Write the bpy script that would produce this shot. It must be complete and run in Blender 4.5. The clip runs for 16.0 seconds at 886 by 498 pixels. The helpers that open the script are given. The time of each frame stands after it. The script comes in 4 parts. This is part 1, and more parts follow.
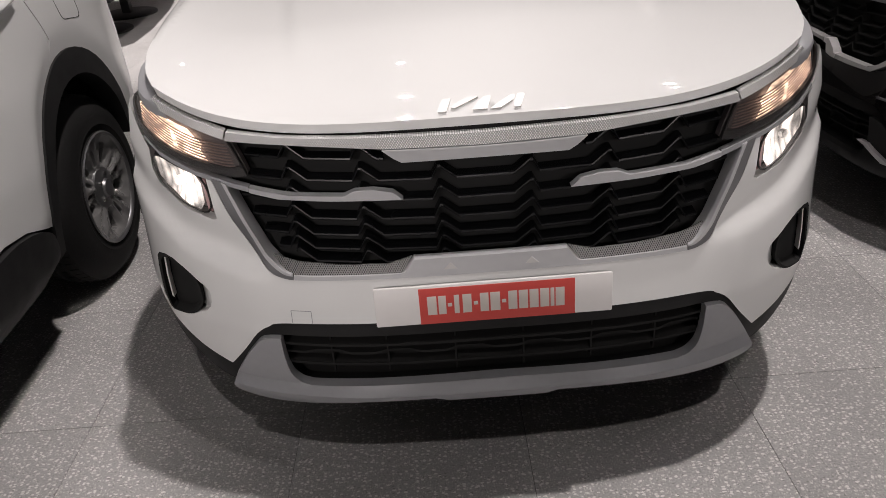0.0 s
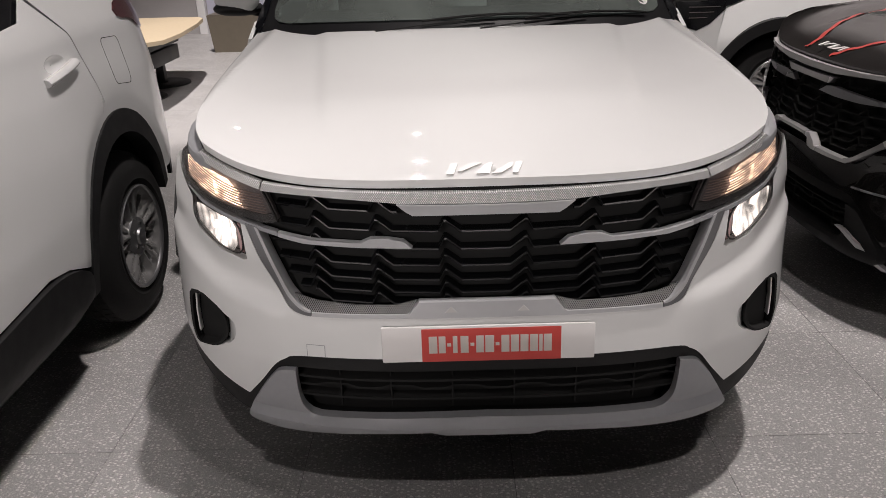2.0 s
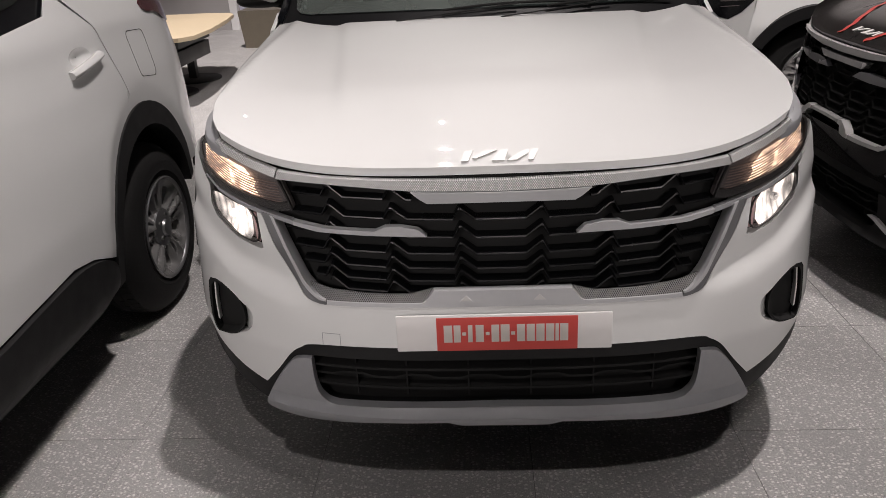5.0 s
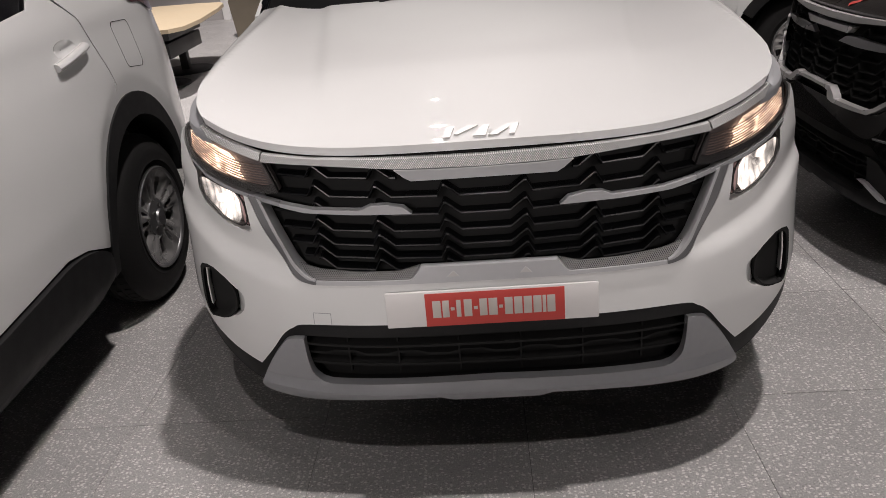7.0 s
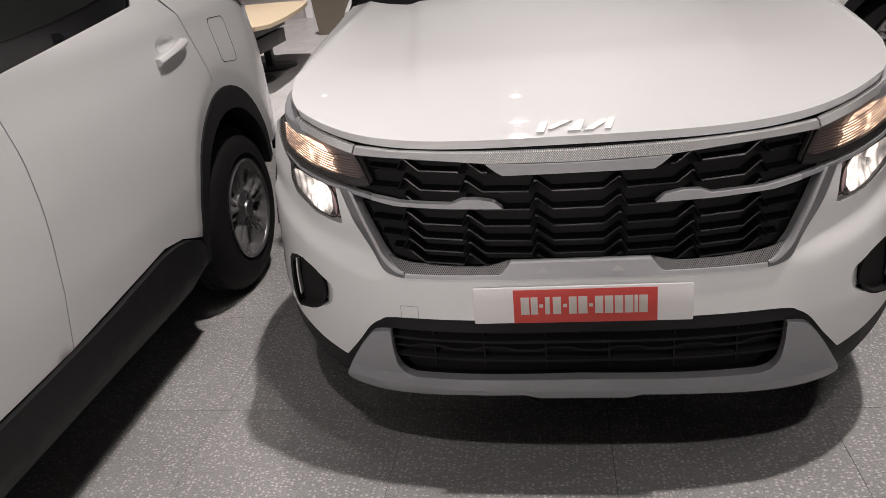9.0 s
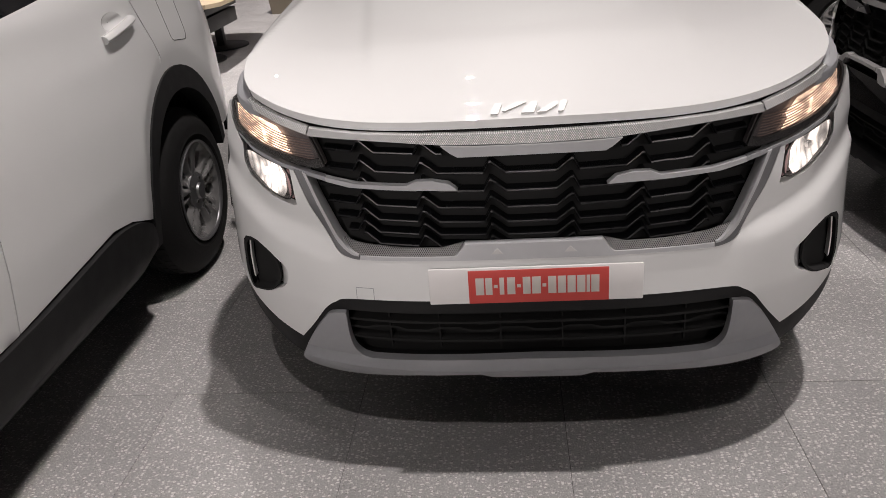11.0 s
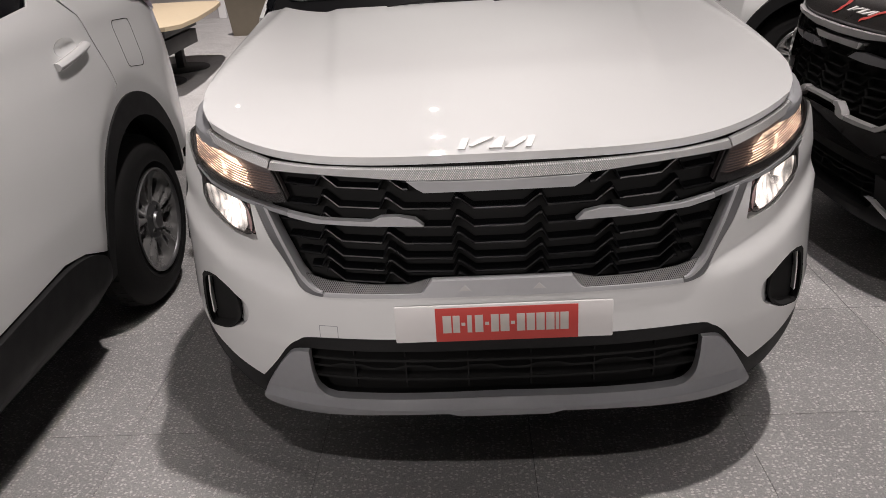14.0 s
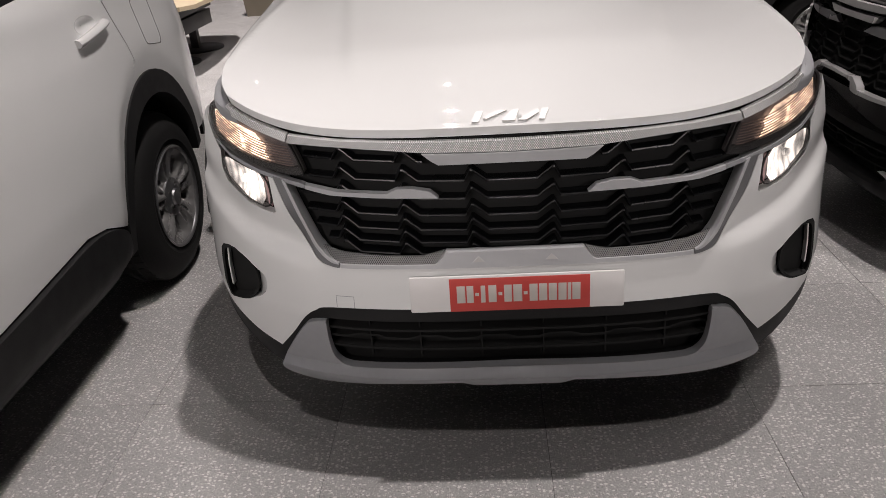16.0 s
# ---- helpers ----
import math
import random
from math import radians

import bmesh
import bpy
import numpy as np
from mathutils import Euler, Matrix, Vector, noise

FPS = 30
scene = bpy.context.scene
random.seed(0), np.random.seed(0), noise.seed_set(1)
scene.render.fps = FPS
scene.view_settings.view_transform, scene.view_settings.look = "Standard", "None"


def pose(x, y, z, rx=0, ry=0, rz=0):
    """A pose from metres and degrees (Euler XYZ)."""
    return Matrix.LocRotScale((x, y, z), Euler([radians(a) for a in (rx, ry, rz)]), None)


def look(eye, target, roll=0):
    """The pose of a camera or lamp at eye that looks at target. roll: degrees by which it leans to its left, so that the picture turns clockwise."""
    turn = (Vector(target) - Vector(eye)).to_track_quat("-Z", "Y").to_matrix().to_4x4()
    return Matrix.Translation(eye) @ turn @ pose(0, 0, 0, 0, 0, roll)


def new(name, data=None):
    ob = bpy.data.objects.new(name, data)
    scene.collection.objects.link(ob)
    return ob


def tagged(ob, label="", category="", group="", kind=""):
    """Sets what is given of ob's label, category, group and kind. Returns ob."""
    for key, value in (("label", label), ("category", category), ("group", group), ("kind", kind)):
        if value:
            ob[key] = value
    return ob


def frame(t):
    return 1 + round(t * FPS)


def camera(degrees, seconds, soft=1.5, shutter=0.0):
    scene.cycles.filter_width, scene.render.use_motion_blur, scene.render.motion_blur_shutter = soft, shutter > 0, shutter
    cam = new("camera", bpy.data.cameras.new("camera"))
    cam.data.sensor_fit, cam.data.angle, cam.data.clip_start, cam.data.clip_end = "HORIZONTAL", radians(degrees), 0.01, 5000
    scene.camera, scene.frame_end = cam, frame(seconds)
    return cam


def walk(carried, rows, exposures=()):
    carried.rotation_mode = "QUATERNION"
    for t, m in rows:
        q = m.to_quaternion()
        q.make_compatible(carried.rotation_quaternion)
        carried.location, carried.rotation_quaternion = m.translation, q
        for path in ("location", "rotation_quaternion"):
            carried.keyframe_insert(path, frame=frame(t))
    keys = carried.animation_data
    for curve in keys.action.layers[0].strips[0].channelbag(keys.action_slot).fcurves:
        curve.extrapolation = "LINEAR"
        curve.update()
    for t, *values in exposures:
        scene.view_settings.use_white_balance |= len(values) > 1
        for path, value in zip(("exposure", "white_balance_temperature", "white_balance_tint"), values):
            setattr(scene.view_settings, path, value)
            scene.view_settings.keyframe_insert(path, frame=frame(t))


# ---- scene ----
cam = camera(60.99, 16.0, soft=0.6)
PATH = [
    (0, -0.0891, -1.3075, 1.3778, 60.761, 3.947, -1.912),
    (0.5, -0.0182, -1.3537, 1.3918, 62.255, 3.029, -1.05),
    (1, 0.0612, -1.404, 1.3779, 63.905, 3.335, 1.992),
    (1.5, 0.0225, -1.4597, 1.3897, 64.418, 4.033, 2.987),
    (2, -0.0797, -1.5185, 1.4063, 66.872, 1.725, -0.073),
    (2.5, -0.081, -1.5262, 1.4034, 67.695, 0.588, -2.496),
    (3, -0.0419, -1.5224, 1.4033, 67.544, 0.753, -1.128),
    (3.5, -0.0328, -1.5118, 1.3893, 67.408, 2.516, 2.639),
    (4, -0.0424, -1.4978, 1.3855, 67.157, 2.271, 2.063),
    (6.5, -0.0288, -1.5375, 1.382, 65.652, 3.651, 2.687),
    (7, -0.0028, -1.5328, 1.3734, 65.32, 4.63, 1.542),
    (7.5, 0.0037, -1.5266, 1.3721, 65.125, 4.603, 1.64),
    (8, -0.0193, -1.5347, 1.3765, 65.453, 5.18, 2.702),
    (8.5, -0.0705, -1.5296, 1.3769, 65.36, 5.708, 6.311),
    (9, -0.0488, -1.5304, 1.3654, 65.714, 5.495, 7.017),
    (9.5, -0.0338, -1.5216, 1.3605, 65.611, 4.077, 6.246),
    (12, -0.0526, -1.5484, 1.3731, 63.35, 4.396, 2.546),
    (12.5, -0.0517, -1.53, 1.3753, 63.873, 3.496, 2.238),
    (13, -0.0468, -1.5132, 1.3774, 64.391, 2.931, 1.723),
    (13.5, -0.0494, -1.5014, 1.3825, 65.551, 2.915, 1.674),
    (14, -0.0552, -1.4859, 1.382, 65.51, 3.256, 1.255),
    (14.5, -0.0567, -1.4835, 1.3804, 65.2, 3.605, 0.681),
    (15, -0.0562, -1.4969, 1.3761, 65.202, 3.054, 0.953),
    (15.5, -0.0538, -1.5158, 1.3749, 64.841, 3.269, 1.1),
    (16, -0.0568, -1.5261, 1.3744, 64.193, 3.67, 2.173),
]
EXPOSURES = [(0, 0.04), (1.5, 0.02), (3, 0.0), (9, 0.0), (9.5, 0.02), (12, 0.09), (12.5, 0.07), (13.5, 0.01), (16, 0.0)]
walk(cam, [(t, pose(*p)) for t, *p in PATH], EXPOSURES)

from mathutils.geometry import delaunay_2d_cdt


# ================= world and lights =================
world = bpy.data.worlds.new("world")
world.use_nodes = True
scene.world = world
world.node_tree.nodes["Background"].inputs[0].default_value = (0.05, 0.047, 0.045, 1)
world.node_tree.nodes["Background"].inputs[1].default_value = 0.3

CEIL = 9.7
# unseen spotlights: some placed by shadows and glints, the others added as fill
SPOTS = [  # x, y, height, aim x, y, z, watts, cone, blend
    # two placed by the outer and inner edges of the floor shadow
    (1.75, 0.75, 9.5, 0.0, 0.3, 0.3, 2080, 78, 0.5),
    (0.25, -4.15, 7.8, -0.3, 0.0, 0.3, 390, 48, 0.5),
    # added fill for the floor on the right, no known source
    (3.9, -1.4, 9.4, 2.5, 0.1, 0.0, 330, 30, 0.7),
    # placed by its glint on the bonnet
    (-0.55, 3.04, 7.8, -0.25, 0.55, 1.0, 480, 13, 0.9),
    # three added low fills that brighten the bumper and grille
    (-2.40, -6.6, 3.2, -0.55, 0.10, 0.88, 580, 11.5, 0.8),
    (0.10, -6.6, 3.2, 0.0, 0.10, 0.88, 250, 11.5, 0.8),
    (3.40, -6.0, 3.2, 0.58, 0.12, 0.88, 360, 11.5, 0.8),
    # four added to brighten the back floor and the cars on the right
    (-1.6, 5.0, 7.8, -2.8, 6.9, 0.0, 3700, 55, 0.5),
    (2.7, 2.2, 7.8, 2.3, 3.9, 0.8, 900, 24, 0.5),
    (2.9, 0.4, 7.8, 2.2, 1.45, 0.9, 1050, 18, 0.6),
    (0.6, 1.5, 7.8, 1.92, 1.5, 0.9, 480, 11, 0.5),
    # three weak ones placed by small glints on the bonnet
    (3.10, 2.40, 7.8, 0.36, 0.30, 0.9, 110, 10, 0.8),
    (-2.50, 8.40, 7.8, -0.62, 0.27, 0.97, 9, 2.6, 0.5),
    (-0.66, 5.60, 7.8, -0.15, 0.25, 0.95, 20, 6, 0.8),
    # added fill for the left car's flank
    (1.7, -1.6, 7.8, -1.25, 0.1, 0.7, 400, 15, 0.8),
    # added wall wash, there to be mirrored in the black bonnet
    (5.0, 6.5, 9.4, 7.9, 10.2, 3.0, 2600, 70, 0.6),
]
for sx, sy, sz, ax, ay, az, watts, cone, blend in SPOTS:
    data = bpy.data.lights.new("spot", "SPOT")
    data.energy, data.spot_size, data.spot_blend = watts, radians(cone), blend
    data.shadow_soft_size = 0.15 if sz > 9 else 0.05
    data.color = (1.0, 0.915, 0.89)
    lamp = new("unseen_spot", data)
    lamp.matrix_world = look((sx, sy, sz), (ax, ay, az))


# ================= materials =================
def nodes_of(name):
    m = bpy.data.materials.new(name)
    m.use_nodes = True
    t = m.node_tree
    return m, t, t.nodes["Principled BSDF"], t.nodes.new, t.links.new


def coords(t, scale=(1, 1, 1), turn=0.0, kind="Object"):
    tc, mp = t.nodes.new("ShaderNodeTexCoord"), t.nodes.new("ShaderNodeMapping")
    mp.inputs["Scale"].default_value = scale
    mp.inputs["Rotation"].default_value = (0, radians(turn), 0)
    t.links.new(tc.outputs[kind], mp.inputs[0])
    return mp.outputs[0]


def noise_node(t, vec, scale, detail=4.0, rough=0.5):
    n = t.nodes.new("ShaderNodeTexNoise")
    n.inputs["Scale"].default_value, n.inputs["Detail"].default_value, n.inputs["Roughness"].default_value = scale, detail, rough
    t.links.new(vec, n.inputs["Vector"])
    return n.outputs[0]


def ramp(t, src, stops):
    r = t.nodes.new("ShaderNodeValToRGB")
    while len(r.color_ramp.elements) < len(stops):
        r.color_ramp.elements.new(0.5)
    for e, (p, c) in zip(r.color_ramp.elements, stops):
        e.position = p
        e.color = (*c, 1) if isinstance(c, tuple) else (c, c, c, 1)
    t.links.new(src, r.inputs[0])
    return r.outputs[0]


def bump(t, bsdf, src, strength, dist=0.002):
    b = t.nodes.new("ShaderNodeBump")
    b.inputs["Strength"].default_value, b.inputs["Distance"].default_value = strength, dist
    t.links.new(src, b.inputs["Height"])
    t.links.new(b.outputs[0], bsdf.inputs["Normal"])


def surface(name, colour, rough=0.5, metal=0.0, grain=0.0, scale=40.0, coat=0.0, relief=0.0):
    """A plain surface with slight variation in tone and gloss at two scales."""
    m, t, b, add, link = nodes_of(name)
    vec = coords(t)
    fine, wide = noise_node(t, vec, scale), noise_node(t, vec, scale / 18)
    mixed = t.nodes.new("ShaderNodeMath")
    mixed.operation = "ADD"
    link(fine, mixed.inputs[0]), link(wide, mixed.inputs[1])
    half = t.nodes.new("ShaderNodeMath")
    half.operation, half.inputs[1].default_value = "MULTIPLY", 0.5
    link(mixed.outputs[0], half.inputs[0])
    lo, hi = tuple(c * (1 - grain) for c in colour), tuple(min(1, c * (1 + grain)) for c in colour)
    link(ramp(t, half.outputs[0], [(0.3, lo), (0.7, hi)]), b.inputs["Base Color"])
    link(ramp(t, wide, [(0.3, max(0.0, rough - 0.05)), (0.7, min(1.0, rough + 0.07))]), b.inputs["Roughness"])
    b.inputs["Metallic"].default_value = metal
    b.inputs["Coat Weight"].default_value, b.inputs["Coat Roughness"].default_value = coat, 0.03
    if coat:
        b.inputs["Specular IOR Level"].default_value = 0.15
    if relief:
        bump(t, b, fine, relief)
    return m


def knurled(name, valley=0.50, crest=0.97):
    """Silver plastic with a crossed fine relief."""
    m, t, b, add, link = nodes_of(name)
    waves = []
    for turn in (35, -35):
        w = add("ShaderNodeTexWave")
        w.wave_profile, w.bands_direction = "SIN", "X"
        w.inputs["Scale"].default_value = 78
        link(coords(t, turn=turn), w.inputs["Vector"])
        waves.append(w.outputs[1])
    top = add("ShaderNodeMath")
    top.operation = "MULTIPLY"
    link(waves[0], top.inputs[0]), link(waves[1], top.inputs[1])
    link(ramp(t, top.outputs[0], [(0.12, valley), (0.45, crest)]), b.inputs["Base Color"])
    b.inputs["Metallic"].default_value, b.inputs["Roughness"].default_value = 0.25, 0.32
    bump(t, b, top.outputs[0], 0.35, 0.002)
    return m


def glossy_glass(name, tint, rough=0.0, room_sheen=0.0):
    """Thin clear cover: mostly see-through, with gloss that grows at grazing angles."""
    m, t, b, add, link = nodes_of(name)
    clear, shine, mix, fres = add("ShaderNodeBsdfTransparent"), add("ShaderNodeBsdfGlossy"), add("ShaderNodeMixShader"), add("ShaderNodeFresnel")
    clear.inputs[0].default_value = (*tint, 1)
    shine.inputs["Roughness"].default_value = rough
    fres.inputs["IOR"].default_value = 1.45
    link(fres.outputs[0], mix.inputs[0]), link(clear.outputs[0], mix.inputs[1]), link(shine.outputs[0], mix.inputs[2])
    out = mix.outputs[0]
    # pale diffuse film that stands in for the room's reflection in the glass
    if room_sheen:
        film, more = add("ShaderNodeBsdfDiffuse"), add("ShaderNodeMixShader")
        film.inputs[0].default_value = (0.55, 0.62, 0.58, 1)
        link(ramp(t, noise_node(t, coords(t), 3.0, 4), [(0.3, room_sheen * 0.7), (0.7, room_sheen * 1.2)]), more.inputs[0])
        link(out, more.inputs[1]), link(film.outputs[0], more.inputs[2])
        out = more.outputs[0]
    link(out, t.nodes["Material Output"].inputs[0])
    return m


def lit(name, colour, power, dark=0.2, scale=(30, 30, 30)):
    """A lit reflector: facets of uneven brightness."""
    m, t, b, add, link = nodes_of(name)
    vor = add("ShaderNodeTexVoronoi")
    vor.inputs["Scale"].default_value = 1.0
    link(coords(t, scale), vor.inputs["Vector"])
    n = noise_node(t, coords(t), 14, 2)
    mul = add("ShaderNodeMath")
    mul.operation = "MULTIPLY"
    link(ramp(t, vor.outputs["Distance"], [(0.1, 1.0), (0.75, dark)]), mul.inputs[0])
    link(ramp(t, n, [(0.35, dark), (0.6, 1.0)]), mul.inputs[1])
    sc = add("ShaderNodeMath")
    sc.operation, sc.inputs[1].default_value = "MULTIPLY", power
    link(mul.outputs[0], sc.inputs[0])
    b.inputs["Base Color"].default_value = (0.5, 0.5, 0.5, 1)
    b.inputs["Metallic"].default_value, b.inputs["Roughness"].default_value = 0.8, 0.2
    b.inputs["Emission Color"].default_value = (*colour, 1)
    link(sc.outputs[0], b.inputs["Emission Strength"])
    return m


def terrazzo(name):
    m, t, b, add, link = nodes_of(name)
    vec = coords(t, kind="Object")
    info = add("ShaderNodeObjectInfo")
    shift = add("ShaderNodeVectorMath")
    shift.operation = "ADD"
    times = add("ShaderNodeVectorMath")
    times.operation, times.inputs[1].default_value = "SCALE", (0, 0, 0)
    times.inputs["Scale"].default_value = 37.0
    comb = add("ShaderNodeCombineXYZ")
    link(info.outputs["Random"], comb.inputs[0]), link(info.outputs["Random"], comb.inputs[1])
    link(comb.outputs[0], times.inputs[0])
    link(vec, shift.inputs[0]), link(times.outputs[0], shift.inputs[1])
    p = shift.outputs[0]
    # bend the chips' outlines
    wob = add("ShaderNodeTexNoise")
    wob.inputs["Scale"].default_value = 55
    link(p, wob.inputs["Vector"])
    bend = add("ShaderNodeMixRGB")
    bend.blend_type, bend.inputs[0].default_value = "ADD", 0.012
    link(p, bend.inputs[1]), link(wob.outputs["Color"], bend.inputs[2])
    colour = None
    base = ramp(t, noise_node(t, p, 210, 6), [(0.3, (0.29, 0.285, 0.283)), (0.7, (0.48, 0.47, 0.465))])
    layers = [(70, 0.25, 0.60, (0.73, 0.715, 0.70)), (120, 0.25, 0.6, (0.58, 0.565, 0.55)), (95, 0.18, 0.90, (0.24, 0.235, 0.23))]
    colour = base
    for k, (scale, size, keep, tone) in enumerate(layers):
        mp = add("ShaderNodeMapping")
        mp.inputs["Location"].default_value = (k * 3.1, k * 1.7, 0)
        mp.inputs["Scale"].default_value = (1.0, 1.45, 1.0) if k != 1 else (1.5, 1.0, 1.0)
        link(bend.outputs[0], mp.inputs[0])
        vor = add("ShaderNodeTexVoronoi")
        vor.voronoi_dimensions = "2D"
        vor.inputs["Scale"].default_value = scale
        link(mp.outputs[0], vor.inputs["Vector"])
        near = ramp(t, vor.outputs["Distance"], [(size, 1.0), (size + 0.06, 0.0)])
        sep = add("ShaderNodeSeparateColor")
        link(vor.outputs["Color"], sep.inputs[0])
        some = add("ShaderNodeMath")
        some.operation, some.inputs[1].default_value = "GREATER_THAN", keep
        link(sep.outputs[0], some.inputs[0])
        both = add("ShaderNodeMath")
        both.operation = "MULTIPLY"
        link(near, both.inputs[0]), link(some.outputs[0], both.inputs[1])
        mix = add("ShaderNodeMixRGB")
        mix.inputs[2].default_value = (*tone, 1)
        link(both.outputs[0], mix.inputs[0]), link(colour, mix.inputs[1])
        colour = mix.outputs[0]
    stain = add("ShaderNodeMixRGB")
    stain.blend_type, stain.inputs[0].default_value = "MULTIPLY", 0.5
    link(colour, stain.inputs[1])
    link(ramp(t, noise_node(t, vec, 2.3, 5), [(0.35, 0.7), (0.65, 1.0)]), stain.inputs[2])
    link(stain.outputs[0], b.inputs["Base Color"])
    link(ramp(t, noise_node(t, vec, 6, 4), [(0.35, 0.34), (0.65, 0.46)]), b.inputs["Roughness"])
    bump(t, b, noise_node(t, p, 260, 3), 0.08, 0.001)
    return m


WHITE = surface("white_paint", (0.785, 0.79, 0.785), 0.5, grain=0.012, scale=9, coat=1.0)
BLACKP = surface("black_paint", (0.0120, 0.0112, 0.0108), 0.35, grain=0.1, scale=9, coat=1.0)
SILVER = surface("satin_silver", (0.53, 0.535, 0.55), 0.36, metal=0.2, grain=0.03, scale=60)
GREYSIL = surface("grey_silver", (0.33, 0.335, 0.35), 0.36, metal=0.12, grain=0.04, scale=60)
BRIGHT = surface("bright_silver", (0.66, 0.65, 0.65), 0.25, metal=0.55, grain=0.03, scale=60)
CHROME = surface("chrome", (0.75, 0.74, 0.74), 0.12, metal=1.0, grain=0.02)
GUNMETAL = surface("gunmetal", (0.24, 0.24, 0.25), 0.3, metal=0.5, grain=0.04, scale=60)
EMBLEM = surface("emblem_silver", (0.72, 0.71, 0.70), 0.35, metal=0.15, grain=0.02)
LAMPDARK = surface("lamp_dark_bezel", (0.03, 0.028, 0.028), 0.5, grain=0.06)
LOUVRE = surface("lamp_louvre", (0.32, 0.235, 0.22), 0.3, metal=0.3, grain=0.08)
MARK = surface("pale_silver", (0.62, 0.61, 0.60), 0.3, grain=0.02)
KNURL = knurled("knurled_silver")
KNURLDARK = knurled("dark_net", 0.21, 0.02)
PLASTIC = surface("black_plastic", (0.019, 0.019, 0.0195), 0.55, grain=0.15, scale=300, relief=0.1)
GLOSSBLK = surface("gloss_black", (0.0065, 0.007, 0.0085), 0.17, grain=0.1)
BARBLK = surface("grille_black", (0.0048, 0.0051, 0.0058), 0.27, grain=0.1)
VOID = surface("dark_void", (0.025, 0.025, 0.025), 0.9)
VOID.node_tree.nodes["Principled BSDF"].inputs["Specular IOR Level"].default_value = 0.05
BLACKP.node_tree.nodes["Principled BSDF"].inputs["Specular IOR Level"].default_value = 0.03
for dull, level in ((PLASTIC, 0.22), (GLOSSBLK, 0.45), (BARBLK, 0.26)):
    dull.node_tree.nodes["Principled BSDF"].inputs["Specular IOR Level"].default_value = level
GLOSSDARK = surface("black_glass_border", (0.012, 0.012, 0.013), 0.42, grain=0.08)
GLOSSDARK.node_tree.nodes["Principled BSDF"].inputs["Specular IOR Level"].default_value = 0.15
RUBBER = surface("tyre_rubber", (0.0145, 0.0143, 0.0143), 0.7, grain=0.25, scale=120, relief=0.2)
RIMFACE = surface("rim_dark_grey", (0.50, 0.495, 0.49), 0.27, metal=0.7, grain=0.05)
ALLOY = surface("alloy", (0.24, 0.24, 0.245), 0.36, metal=0.8, grain=0.06)
RUBBER.node_tree.nodes["Principled BSDF"].inputs["Specular IOR Level"].default_value = 0.2
GLASS = glossy_glass("lamp_cover", (0.9, 0.9, 0.9))
WINDOW = glossy_glass("window_glass", (0.2, 0.25, 0.235), room_sheen=0.03)
SCREEN = glossy_glass("windscreen_glass", (0.3, 0.38, 0.36), room_sheen=0.2)
PLATEW = surface("plate_white", (0.82, 0.80, 0.79), 0.4, grain=0.02)
PLATEC = surface("plate_cream", (0.62, 0.57, 0.53), 0.45, grain=0.03)
PLATER = surface("plate_red", (0.60, 0.07, 0.058), 0.4, grain=0.04, scale=30)
WARM = lit("warm_bulb_reflector", (1.0, 0.68, 0.48), 5.2, 0.24, (34, 34, 120))
BEAM = lit("low_beam_reflector", (1.0, 0.86, 0.78), 3.6, 0.12, (70, 40, 16))
LAMPGREY = surface("lamp_bezel", (0.17, 0.15, 0.15), 0.35, metal=0.4, grain=0.05)
PINK = surface("lamp_pink_guide", (0.62, 0.42, 0.42), 0.2, grain=0.05)
REDLAMP = surface("tail_lamp_red", (0.085, 0.03, 0.034), 0.12, grain=0.05, coat=1.0)
RIBBON = surface("red_ribbon", (0.40, 0.055, 0.05), 0.35, grain=0.1, scale=60)
CLOTH = surface("seat_cloth", (0.03, 0.03, 0.032), 0.85, grain=0.2, scale=200, relief=0.2)
FLOOR = terrazzo("terrazzo")
JOINT = surface("tile_joint", (0.12, 0.117, 0.116), 0.8, grain=0.2)
WALLGREY = surface("wall_grey", (0.42, 0.40, 0.40), 0.7, grain=0.03, scale=12, relief=0.05)
WALLLILAC = surface("wall_lilac", (0.52, 0.52, 0.62), 0.5, grain=0.03, scale=12)
WALLWHITE = surface("post_white", (0.75, 0.74, 0.74), 0.5, grain=0.02, scale=12)
CEILING = surface("ceiling_black", (0.035, 0.033, 0.032), 0.8, grain=0.1)
WOOD = surface("pale_table_top", (0.56, 0.46, 0.32), 0.45, grain=0.06, scale=25)
SLAT = surface("dark_grey_slat", (0.035, 0.035, 0.036), 0.5, grain=0.1, scale=60)
BRONZE = surface("bronze_metal", (0.235, 0.205, 0.16), 0.38, metal=0.6, grain=0.06, scale=14)


# ================= mesh helpers =================
def part(name, bm, material, parent=None, label="", smooth=True):
    me = bpy.data.meshes.new(name)
    bm.to_mesh(me)
    bm.free()
    me.materials.append(material)
    if smooth:
        me.polygons.foreach_set("use_smooth", [True] * len(me.polygons))
        me.set_sharp_from_angle(angle=radians(34))
    ob = new(name, me)
    ob.parent = parent
    return tagged(ob, label)


def thing(name, label, category, group="", m=None):
    ob = tagged(new(name), label, category, group)
    ob.empty_display_size = 0.1
    if m is not None:
        ob.matrix_world = m
    return ob


